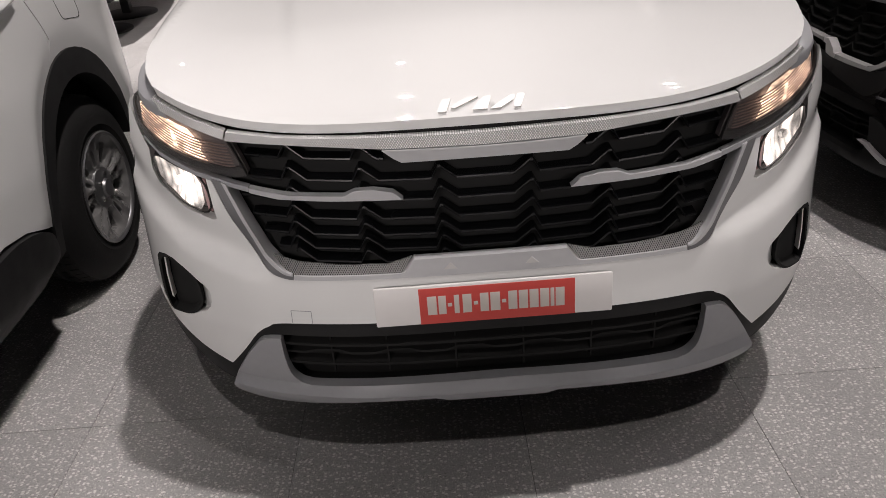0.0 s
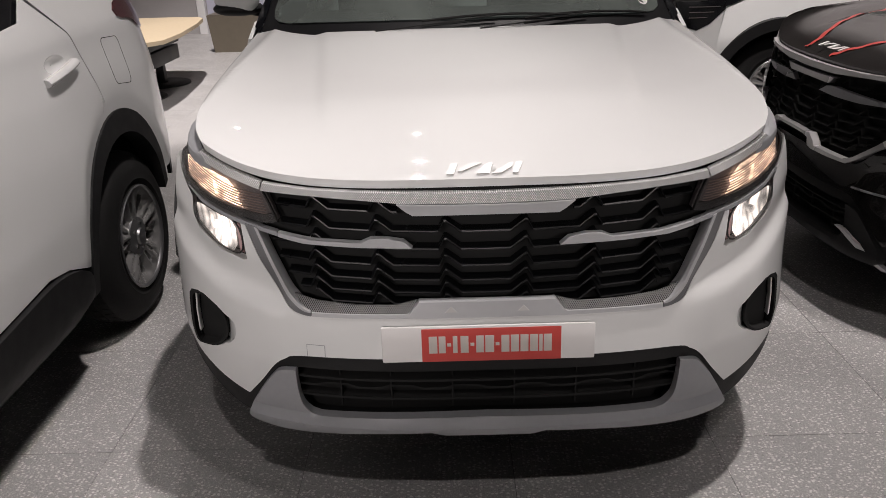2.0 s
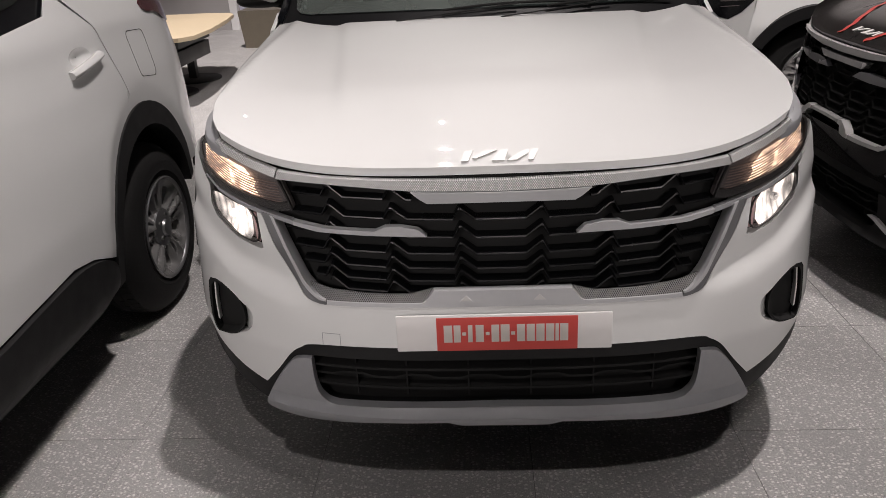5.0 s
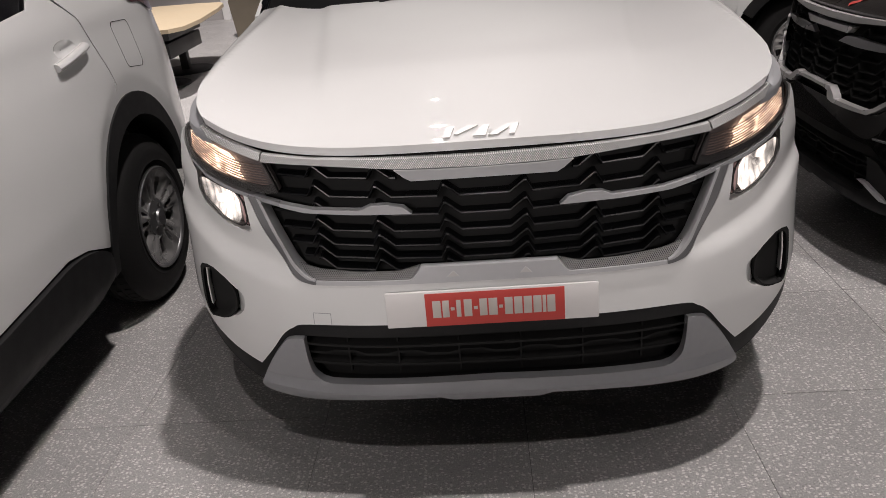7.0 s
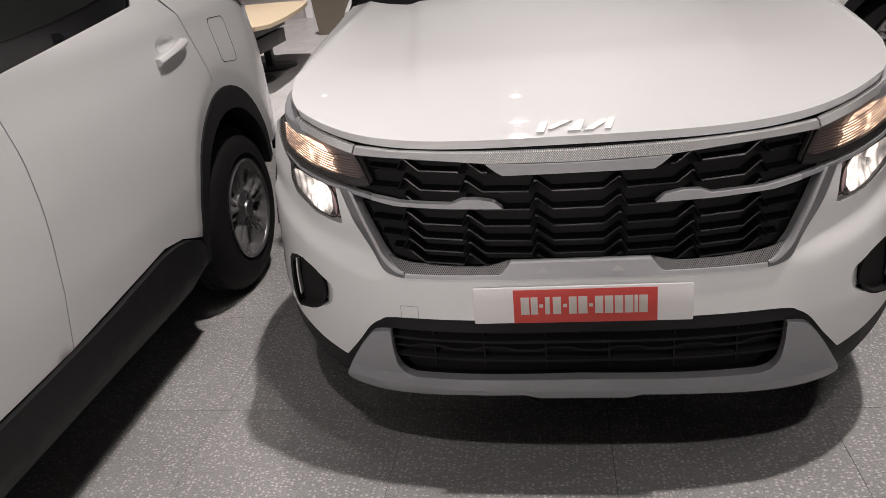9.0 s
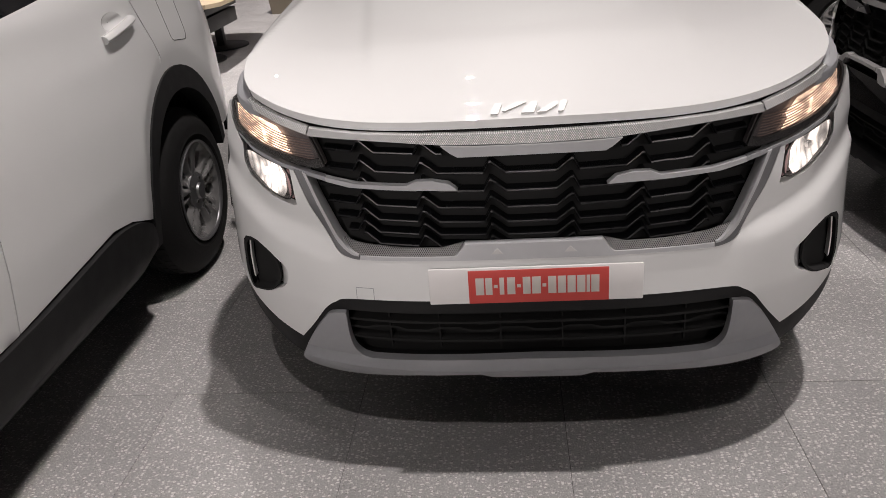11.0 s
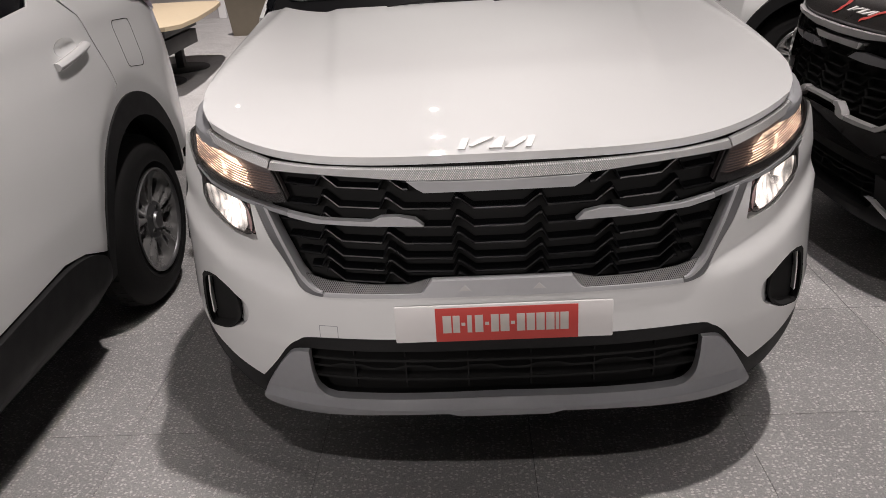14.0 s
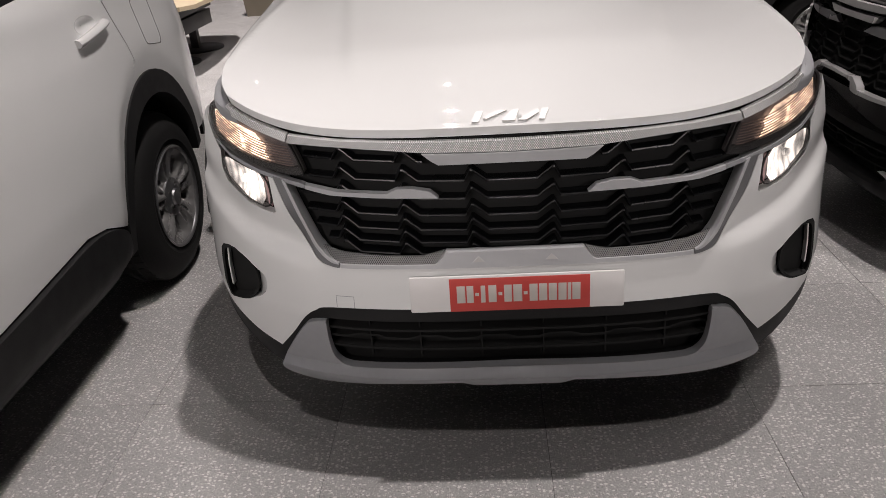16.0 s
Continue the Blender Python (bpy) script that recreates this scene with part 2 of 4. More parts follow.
def box(bm, x0, x1, y0, y1, z0, z1, bevel=0.0):
    vs = [bm.verts.new((x, y, z)) for z in (z0, z1) for y in (y0, y1) for x in (x0, x1)]
    fs = [bm.faces.new([vs[i] for i in f]) for f in ((0, 2, 3, 1), (4, 5, 7, 6), (0, 1, 5, 4), (2, 6, 7, 3), (0, 4, 6, 2), (1, 3, 7, 5))]
    if bevel:
        bmesh.ops.bevel(bm, geom=list({e for f in fs for e in f.edges}), offset=bevel, segments=2, affect="EDGES", profile=0.5)
    return bm


def boxed(x0, x1, y0, y1, z0, z1, bevel=0.004):
    return box(bmesh.new(), x0, x1, y0, y1, z0, z1, bevel)


def sweep(bm, pts, r, sides=8, flat=1.0):
    """A bent rod through pts."""
    rings = []
    for i, p in enumerate(pts):
        p = Vector(p)
        d = (Vector(pts[min(i + 1, len(pts) - 1)]) - Vector(pts[max(i - 1, 0)])).normalized()
        q = d.to_track_quat("Z", "Y").to_matrix()
        rings.append([bm.verts.new(p + q @ Vector((math.cos(a) * r, math.sin(a) * r * flat, 0))) for a in [2 * math.pi * k / sides for k in range(sides)]])
    for a, b in zip(rings, rings[1:]):
        for k in range(sides):
            bm.faces.new((a[k], a[(k + 1) % sides], b[(k + 1) % sides], b[k]))
    bm.faces.new(rings[0][::-1]), bm.faces.new(rings[-1])
    return bm


def lathe(bm, profile, n=40, axis="x", centre=(0, 0, 0), cap=False):
    """Turn (radius, along) pairs round an axis."""
    rings = []
    for k in range(n):
        a = 2 * math.pi * k / n
        ring = []
        for r, h in profile:
            c, s = r * math.cos(a), r * math.sin(a)
            v = (h, c, s) if axis == "x" else (c, s, h)
            ring.append(bm.verts.new(Vector(v) + Vector(centre)))
        rings.append(ring)
    for k in range(n):
        a, b = rings[k], rings[(k + 1) % n]
        for i in range(len(profile) - 1):
            bm.faces.new((a[i], b[i], b[i + 1], a[i + 1]))
    if cap:
        bm.faces.new([r[0] for r in rings])
        bm.faces.new([r[-1] for r in rings][::-1])
    bmesh.ops.recalc_face_normals(bm, faces=bm.faces[:])
    return bm


def rounded(pts, times=2, hold=()):
    """Cut the corners of a closed outline, but for those listed."""
    for _ in range(times):
        out, keep, n = [], [], len(pts)
        for i in range(n):
            p, a, b = Vector(pts[i]), Vector(pts[i - 1]), Vector(pts[(i + 1) % n])
            if i in hold:
                keep.append(len(out))
                out.append(p)
            else:
                out += [p.lerp(a, 0.25), p.lerp(b, 0.25)]
        pts, hold = [tuple(p) for p in out], keep
    return pts


def bend(pts, n=5):
    """A smooth line through the points of an open line."""
    out = []
    for i in range(len(pts) - 1):
        a, b, c, d = (Vector(pts[max(0, min(len(pts) - 1, i + k))]) for k in (-1, 0, 1, 2))
        for k in range(n):
            t = k / n
            out.append(tuple(0.5 * (2 * b + (c - a) * t + (2 * a - 5 * b + 4 * c - d) * t * t + (3 * b - 3 * c + d - a) * t ** 3)))
    return out + [tuple(pts[-1])]


def inside(p, poly):
    hit, j = False, len(poly) - 1
    for i in range(len(poly)):
        a, b = poly[i], poly[j]
        if (a[1] > p[1]) != (b[1] > p[1]) and p[0] < (b[0] - a[0]) * (p[1] - a[1]) / (b[1] - a[1]) + a[0]:
            hit = not hit
        j = i
    return hit


def skin(outline, mapper, step=0.03, deep=(0, 0.012, 0), holes=(), bm=None, extra=()):
    """A curved sheet: the flat outline, filled and laid on mapper's surface, with a rim that goes back by deep."""
    bm = bm or bmesh.new()
    vs, es, loops = [], [], []
    for loop in (outline, *holes):
        first, ids = len(vs), []
        for i, a in enumerate(loop):
            b = loop[(i + 1) % len(loop)]
            a, b = Vector(a[:2]), Vector(b[:2])
            n = max(1, math.ceil((b - a).length / step))
            for k in range(n):
                ids.append(len(vs))
                vs.append(a.lerp(b, k / n))
        es += [(ids[i], ids[(i + 1) % len(ids)]) for i in range(len(ids))]
        loops.append(ids)
    rim = [Vector(v) for v in vs]
    vs += [Vector(p) for p in extra if inside(p, outline)]
    rim += vs[len(rim):]
    lo = [min(v[i] for v in rim) for i in (0, 1)]
    hi = [max(v[i] for v in rim) for i in (0, 1)]
    rimx, rimy = np.array([v[0] for v in rim]), np.array([v[1] for v in rim])
    for i in range(int((hi[0] - lo[0]) / step) + 1):
        for j in range(int((hi[1] - lo[1]) / step) + 1):
            p = (lo[0] + (i + 0.5 * (j % 2)) * step, lo[1] + j * step)
            if inside(p, outline) and not any(inside(p, h) for h in holes):
                if ((rimx - p[0]) ** 2 + (rimy - p[1]) ** 2).min() > (0.45 * step) ** 2:
                    vs.append(Vector(p))
    got, _, faces, *_ = delaunay_2d_cdt(vs, es, [], 0, 1e-6)
    made = [bm.verts.new(mapper(v[0], v[1])) for v in got]
    tris = []
    for f in faces:
        c = sum((got[i] for i in f), Vector((0, 0))) / len(f)
        if inside(c, outline) and not any(inside(c, h) for h in holes):
            tris.append(bm.faces.new([made[i] for i in f]))
    bmesh.ops.delete(bm, geom=[v for v in made if not v.link_faces], context="VERTS")
    if deep:
        back = Vector(deep)
        edges = {e for f in tris for e in f.edges if len(e.link_faces) == 1}
        twin = {}
        for e in edges:
            for v in e.verts:
                if v not in twin:
                    twin[v] = (bm.verts.new(v.co), bm.verts.new(v.co + back))
        for e in edges:
            l = e.link_loops[0]
            a, b = twin[l.vert], twin[l.link_loop_next.vert]
            bm.faces.new((b[0], a[0], a[1], b[1]))
    return bm


def mirrored(half):
    """A closed outline from its half with x >= 0, both ends at x = 0."""
    return list(half) + [(-x, z) for x, z in reversed(half) if x > 1e-6]


def flip(pts):
    return [(-x, z) for x, z in reversed(pts)]


# ================= the car =================
# x across, y back from the bumper, z up
VZ = [0.10, 0.18, 0.22, 0.26, 0.33, 0.45, 0.53, 0.60, 0.75, 0.82, 0.88, 0.92, 0.96, 1.05]
VY = [0.16, 0.08, 0.05, 0.025, 0.01, -0.005, 0.008, 0.02, 0.045, 0.055, 0.065, 0.08, 0.11, 0.2]
WZ = [0.20, 0.30, 0.45, 0.60, 0.80, 0.95, 1.06, 1.12, 1.16, 1.30, 1.50, 1.60]
WX = [-0.06, -0.03, -0.008, 0.0, -0.004, -0.016, -0.035, -0.043, -0.058, -0.12, -0.215, -0.30]
FRONT_AXLE, REAR_AXLE, LENGTH, HALF, TYRE = 0.86, 3.47, 4.36, 0.9, 0.335


def setback(z):
    return float(np.interp(z, VZ, VY))


def plan(x):
    return HALF * (1 - (1 - min(abs(x) / HALF, 0.9999) ** 3) ** (1 / 3))


def smooth(t):
    t = max(0.0, min(1.0, t))
    return t * t * (3 - 2 * t)


CREASE_X, CREASE_Z = [0.36, 0.44, 0.48, 0.525, 0.59, 0.66, 0.717, 0.80, 0.86], [0.535, 0.562, 0.570, 0.579, 0.592, 0.613, 0.645, 0.692, 0.73]


def swell(x, z):
    """The bumper's crease: a ledge below the lamps, swept up towards the wings, over a plumb lower face."""
    v = z - float(np.interp(abs(x), CREASE_X, CREASE_Z))
    fade = smooth((abs(x) - 0.42) / 0.12)
    if v <= 0:
        return fade * (0.009 - 0.009 * smooth(-v / 0.16))
    return fade * (0.009 - 0.026 * smooth(v / 0.052) + 0.017 * smooth((v - 0.05) / 0.09))


def nose(off=0.0):
    return lambda x, z: (x, plan(x) + setback(z) - swell(x, z) + off, z)


def upright(zc, off=0.0):
    """A strip that stands plumb where the nose has height zc."""
    return lambda x, z: (x, plan(x) + setback(zc) + off, z)


def side_x(y, z):
    a = y - setback(min(z, 0.96)) * (1 - smooth((y - 0.5) / 0.5))
    p = HALF
    if a < HALF:
        p = HALF * max(0.0, 1 - (1 - max(a, 0.0) / HALF) ** 3) ** (1 / 3)
    if y > 3.5:
        t = min(1.0, (y - 3.5) / (LENGTH - 3.5 - 0.10 * max(0.0, z - 0.9)))
        p = HALF * max(0.0, 1 - t ** 3.2) ** (1 / 3.2)
    p -= 0.06 * smooth((z - 0.80) / 0.25) * smooth((2.25 - y) / 0.7) * smooth((y - 0.9) / 0.3)
    if 2.9 < y < 4.0:
        r = math.hypot(y - 3.445, (z - TYRE) / 1.2675)
        p -= 0.012 * (1 - min(1.0, max(0.0, (r - 0.40) / 0.052)))
    return p + float(np.interp(z, WZ, WX)) * smooth((y - 0.3) / 0.6) * (0.3 + 0.7 * smooth((4.36 - y) / 0.4))


def flank(sign, off=0.0):
    if sign > 0:
        return lambda y, z: (side_x(y, z) + off, y, z)
    return lambda y, z: (-side_x(-y, z) - off, -y, z)


def tail(off=0.0):
    return lambda x, z: (-x, LENGTH - 0.8 * (1 - (1 - min(abs(x) / 0.9, 0.999) ** 3.2) ** (1 / 3.2)) - 0.35 * max(0.0, z - 0.95) + off, z)


def side_panel(name, pts, material, parent, sign, off=0.0, step=0.04, label="", depth=0.015, holes=()):
    out = pts if sign > 0 else [(-y, z) for y, z in reversed(pts)]
    hs = [h if sign > 0 else [(-y, z) for y, z in reversed(h)] for h in holes]
    return part(name, skin(out, flank(sign, off), step, (-depth * sign, 0, 0), hs), material, parent, label)


HOOD_SIDE = [(0.692, 0.290), (0.699, 0.33), (0.706, 0.39), (0.722, 0.55), (0.742, 0.85), (0.760, 1.12), (0.770, 1.33)]
LIP = 0.022


def hood_front(x):
    return plan(min(abs(x), 0.69)) + 0.068


def hood_edge_z(x):
    return 0.874 + 0.075 * (min(abs(x), 0.70) / 0.675) ** 5


def hood_z(x, y):
    a = abs(x)
    d = max(0.0, y - hood_front(x))
    roll = 0.046 * (1 - math.exp(-max(0.0, d - 0.007) / 0.085)) * (1 - 0.8 * min(1, a / 0.72) ** 4)
    z = hood_edge_z(x) + LIP + roll + (0.098 - 0.025 * min(1, a / 0.75) ** 4) * d
    z += 0.028 * (1 - min(1, a / 0.75) ** 2) * smooth(d / 0.35)
    ridge = 0.345 + 0.14 * y
    z += 0.009 * smooth((d - 0.06) / 0.35) * (1 - smooth((a - ridge) / 0.046 + 0.5))
    z -= 0.006 * smooth((y - 0.70) / 0.55) * smooth((a - 0.40) / 0.36)
    return z




def hood_outline():
    half = [(0.0, hood_front(0))]
    half += [(0.03 * k, hood_front(0.03 * k)) for k in range(1, 23)]
    half += [(0.672, 0.2275), (0.681, 0.246), (0.687, 0.266)] + HOOD_SIDE + [(0.755, 1.36), (0.55, 1.255), (0.28, 1.19), (0.0, 1.17)]
    return mirrored(half)


def bonnet_sheet(step):
    """The bonnet: rows along its edge for the lip and its crease, and the filled top inside them."""
    raw, pts = hood_outline(), []
    for i, a in enumerate(raw):
        a, b = Vector(a), Vector(raw[(i + 1) % len(raw)])
        n = max(1, math.ceil((b - a).length / 0.012))
        pts += [a.lerp(b, k / n) for k in range(n)]
    n = len(pts)
    bm, rows = bmesh.new(), []
    ways = []
    for i in range(n):
        t = (pts[(i + 2) % n] - pts[i - 2]).normalized()
        ways.append(Vector((-t[1], t[0])))
    for e, drop in ((0.007, 1.0), (0.0047, 0.70), (0.0023, 0.35), (0.0004, 0.06), (0.0003, 0.03), (0.0012, 0.0), (0.009, 0.0), (0.02, 0.0)):
        rows.append([(p + w * e, drop) for p, w in zip(pts, ways)])
    made = [[bm.verts.new((q[0], q[1], hood_z(q[0], q[1]) - LIP * drop)) for q, drop in row] for row in rows]
    for a, b in zip(made, made[1:]):
        for i in range(n):
            j = (i + 1) % n
            bm.faces.new((a[i], a[j], b[j], b[i]))
    skin([tuple(q) for q, _ in rows[-1]], lambda x, y: (x, y, hood_z(x, y)), step, None, bm=bm)
    bmesh.ops.remove_doubles(bm, verts=bm.verts[:], dist=0.0004)
    low = [bm.verts.new((q[0], q[1], hood_z(p[0], p[1]) - LIP)) for (q, _), p in zip(rows[0], pts)]
    inn = [bm.verts.new((p[0] + w[0] * 0.02, p[1] + w[1] * 0.02, hood_z(p[0], p[1]) - LIP - 0.004)) for p, w in zip(pts, ways)]
    for i in range(n):
        j = (i + 1) % n
        bm.faces.new((low[j], low[i], inn[i], inn[j]))
    return bm


EDGE_X = [0.640, 0.660, 0.672, 0.681, 0.687] + [p[0] for p in HOOD_SIDE]
EDGE_Y = [0.195, 0.212, 0.2275, 0.246, 0.266] + [p[1] for p in HOOD_SIDE]


def fender_x(y, z):
    """The front wing, steep from the bonnet's edge down to the arch."""
    xe = float(np.interp(y, EDGE_Y, EDGE_X)) + 0.004
    ze = hood_z(xe - 0.004, min(y, 1.33)) - LIP
    low = side_x(y, 0.66) - 0.003
    if z > 0.66:
        return xe + (low - xe) * max(0.0, (ze - z) / (ze - 0.66)) ** 0.9
    return side_x(y, z) - 0.003


def screen_point(x, s):
    """s runs from the cowl to the roof's front edge."""
    k = x / 0.77
    base = Vector((x, 1.165 + 0.2 * k * k, 1.085 - 0.02 * k * k))
    top = Vector((x * 0.80, 2.0 + 0.16 * k * k, 1.585 - 0.05 * k * k))
    return base.lerp(top, s) + Vector((0, -0.03 * math.sin(math.pi * s), 0.035 * math.sin(math.pi * s)))


LAMP_UP = [(0.512, 0.869), (0.60, 0.891), (0.66, 0.912), (0.715, 0.938), (0.742, 0.92), (0.742, 0.885), (0.725, 0.852), (0.685, 0.828), (0.597, 0.802), (0.476, 0.786), (0.488, 0.82)]
LAMP_LOW = [(0.578, 0.782), (0.64, 0.796), (0.708, 0.816), (0.712, 0.775), (0.700, 0.747), (0.635, 0.708), (0.569, 0.698)]
FOG = [(0.772, 0.556), (0.72, 0.577), (0.672, 0.562), (0.643, 0.538), (0.640, 0.490), (0.657, 0.462), (0.69, 0.438), (0.735, 0.420), (0.766, 0.404), (0.776, 0.425), (0.780, 0.50)]
FOG_CUT = [(0.772, 0.556), (0.72, 0.577), (0.672, 0.562), (0.643, 0.543), (0.624, 0.534), (0.614, 0.520), (0.618, 0.490), (0.640, 0.466), (0.657, 0.460), (0.69, 0.438), (0.735, 0.420), (0.766, 0.404), (0.776, 0.425), (0.780, 0.50)]
CHAMFER = [(0.646, 0.546), (0.624, 0.534), (0.614, 0.520), (0.618, 0.490), (0.640, 0.464), (0.650, 0.470), (0.644, 0.50)]


BAR_HALF = [(0.0, 0.0), (0.056, 0.0), (0.089, 1.0), (0.095, 1.0), (0.108, 0.0), (0.213, 0.0), (0.246, 1.0), (0.252, 1.0), (0.266, 0.0), (0.358, 0.0), (0.391, 1.0), (0.397, 1.0), (0.411, 0.0), (0.56, 0.0)]
BAR_LINE = [(-x, h) for x, h in BAR_HALF[:0:-1]] + BAR_HALF


def zigzag(z, lo, hi):
    """One grille bar from lo to hi: flats joined by peaks, steep on their outer side, under a sloping upper face."""
    bm = bmesh.new()
    xs, hs = [p[0] for p in BAR_LINE], [p[1] for p in BAR_LINE]
    xs = sorted({lo, hi, *[x for x in xs if lo < x < hi]})
    rows = []
    for x in xs:
        h = z + 0.024 * float(np.interp(x, [p[0] for p in BAR_LINE], hs)) + 0.072 * x * x
        y = plan(x) + setback(h)
        rows.append([bm.verts.new((x, y + a, h + b)) for a, b in ((0.046, 0.0065), (0.0215, 0.0050), (0.0170, 0.0034), (0.0160, 0.0004), (0.0172, -0.0022), (0.046, -0.006))])
    for a, b in zip(rows, rows[1:]):
        for i in range(5):
            bm.faces.new((a[i], b[i], b[i + 1], a[i + 1]))
    bmesh.ops.recalc_face_normals(bm, faces=bm.faces[:])
    return bm


def emblem_bars(bm, place, s=1.0):
    """Slanted plain strokes."""
    shapes = [
        [(-0.085, 0.0), (-0.069, 0.0), (-0.059, 0.036), (-0.075, 0.036)],
        [(-0.060, 0.010), (-0.052, 0.008), (-0.006, 0.036), (-0.030, 0.036)],
        [(-0.018, 0.0), (0.010, 0.0), (0.020, 0.036), (0.005, 0.036)],
        [(0.016, 0.0), (0.036, 0.0), (0.062, 0.021), (0.064, 0.034), (0.056, 0.034)],
        [(0.062, 0.0), (0.074, 0.0), (0.086, 0.036), (0.070, 0.036)],
    ]
    for shape in shapes:
        low = [bm.verts.new(place(x * s, h * s, 0.0)) for x, h in shape]
        top = [bm.verts.new(place(x * s, h * s, 0.006)) for x, h in shape]
        bm.faces.new(top)
        for i in range(len(shape)):
            j = (i + 1) % len(shape)
            bm.faces.new((low[i], low[j], top[j], top[i]))
    bmesh.ops.recalc_face_normals(bm, faces=bm.faces[:])
    return bm


def wheel(parent, x, y, sign):
    """Tyre and rim; the outer face looks along sign * x."""
    w = 0.178
    tyre = lathe(bmesh.new(), [(0.200, sign * h) for h in (0.0,)] + [(0.203, -sign * 0.004), (0.222, sign * 0.002), (0.226, sign * 0.004), (0.231, sign * 0.002), (0.252, sign * 0.003), (0.278, -sign * 0.003), (0.300, -sign * 0.015), (0.318, -sign * 0.032),
                 (0.328, -sign * 0.047), (0.331, -sign * 0.056), (0.331, -sign * 0.115), (0.327, -sign * 0.118), (0.327, -sign * 0.126), (0.335, -sign * 0.129),
                 (0.335, -sign * 0.138), (0.325, -sign * 0.166), (0.26, -sign * w), (0.19, -sign * w)], 64, "x", (x, y, TYRE))
    whole = part("wheel", tyre, RUBBER, parent, "black rubber tyre on a silver alloy rim")
    tread = bmesh.new()
    for inner, outer, count in ((0.044, 0.082, 58), (0.088, 0.114, 44)):
        for k in range(count):
            ends = []
            for a in (2 * math.pi * (k + 0.07) / count, 2 * math.pi * (k + 0.93) / count):
                ends.append([tread.verts.new((x - sign * d, y + r * math.cos(a), TYRE + r * math.sin(a))) for d, r in ((inner - 0.004, 0.318), (inner + 0.008, 0.335 if inner > 0.05 else 0.3325), (outer, 0.335), (outer, 0.325))])
            for i in range(3):
                tread.faces.new((ends[0][i], ends[0][i + 1], ends[1][i + 1], ends[1][i]))
            for e in ends:
                tread.faces.new(e)
    bmesh.ops.recalc_face_normals(tread, faces=tread.faces[:])
    part("tread", tread, RUBBER, whole, "black tread blocks", smooth=False)
    rim = lathe(bmesh.new(), [(0.202, sign * 0.003), (0.198, sign * 0.007), (0.193, sign * 0.004), (0.188, -sign * 0.006), (0.184, -sign * 0.02)], 48, "x", (x, y, TYRE))
    part("rim", rim, ALLOY, whole, "silver alloy rim")
    barrel = lathe(bmesh.new(), [(0.186, -sign * 0.02), (0.17, -sign * 0.12), (0.05, -sign * 0.125)], 40, "x", (x, y, TYRE))
    part("rim_barrel", barrel, LAMPDARK, whole, "dark inner barrel")
    hub = lathe(bmesh.new(), [(0.001, sign * 0.0), (0.03, -sign * 0.001), (0.034, -sign * 0.01), (0.075, -sign * 0.018), (0.08, -sign * 0.05)], 30, "x", (x, y, TYRE))
    part("hub_cap", hub, ALLOY, whole)
    slots = []
    for k in range(5):
        for turn, r0, r1, w0, w1 in ((36, 0.098, 0.168, 0.012, 0.024), (-9, 0.088, 0.150, 0.004, 0.008), (9, 0.088, 0.150, 0.004, 0.008)):
            a = radians(90 + 72 * k + turn)
            c, e = math.cos(a), math.sin(a)
            ends = [(r0, -w0), (r1 - 0.014, -w1), (r1 - 0.003, -w1 * 0.75), (r1, 0.0), (r1 - 0.003, w1 * 0.75), (r1 - 0.014, w1), (r0, w0), (r0 - 0.006, 0.0)]
            slots.append([(r * c - u * e, r * e + u * c) for r, u in ends])

    def dish(u, v):
        r, a = math.hypot(u, v), math.atan2(v, u) - radians(90)
        mid = smooth((r - 0.05) / 0.05) * smooth((0.19 - r) / 0.03)
        return (x - sign * (0.004 + 0.016 * (1 - (r / 0.19) ** 2) + mid * (0.008 - 0.010 * math.cos(5 * a) - 0.004 * math.cos(20 * a))), y + u, TYRE + v)
    face = skin([(0.190 * math.cos(2 * math.pi * k / 40), 0.190 * math.sin(2 * math.pi * k / 40)) for k in range(40)], dish, 0.010, (-sign * 0.03, 0, 0), slots)
    part("rim_face", face, RIMFACE, whole, "dark grey five-spoke rim face")
    for k in range(5):
        bolt = lathe(bmesh.new(), [(0.001, -sign * 0.006), (0.008, -sign * 0.006), (0.009, -sign * 0.02)], 8, "x", (x, y + 0.05 * math.cos(k * 1.2566), TYRE + 0.05 * math.sin(k * 1.2566)))
        part("wheel_bolt", bolt, CHROME, whole)
    part("brake_disc", lathe(bmesh.new(), [(0.001, -sign * 0.1), (0.14, -sign * 0.1), (0.14, -sign * 0.12)], 30, "x", (x, y, TYRE)), GREYSIL, whole)
    return whole


def arc(y, r, a0, a1, n=14, cz=TYRE, tall=1.0):
    return [(y + r * math.cos(radians(a0 + (a1 - a0) * k / n)), cz + tall * r * math.sin(radians(a0 + (a1 - a0) * k / n))) for k in range(n + 1)]


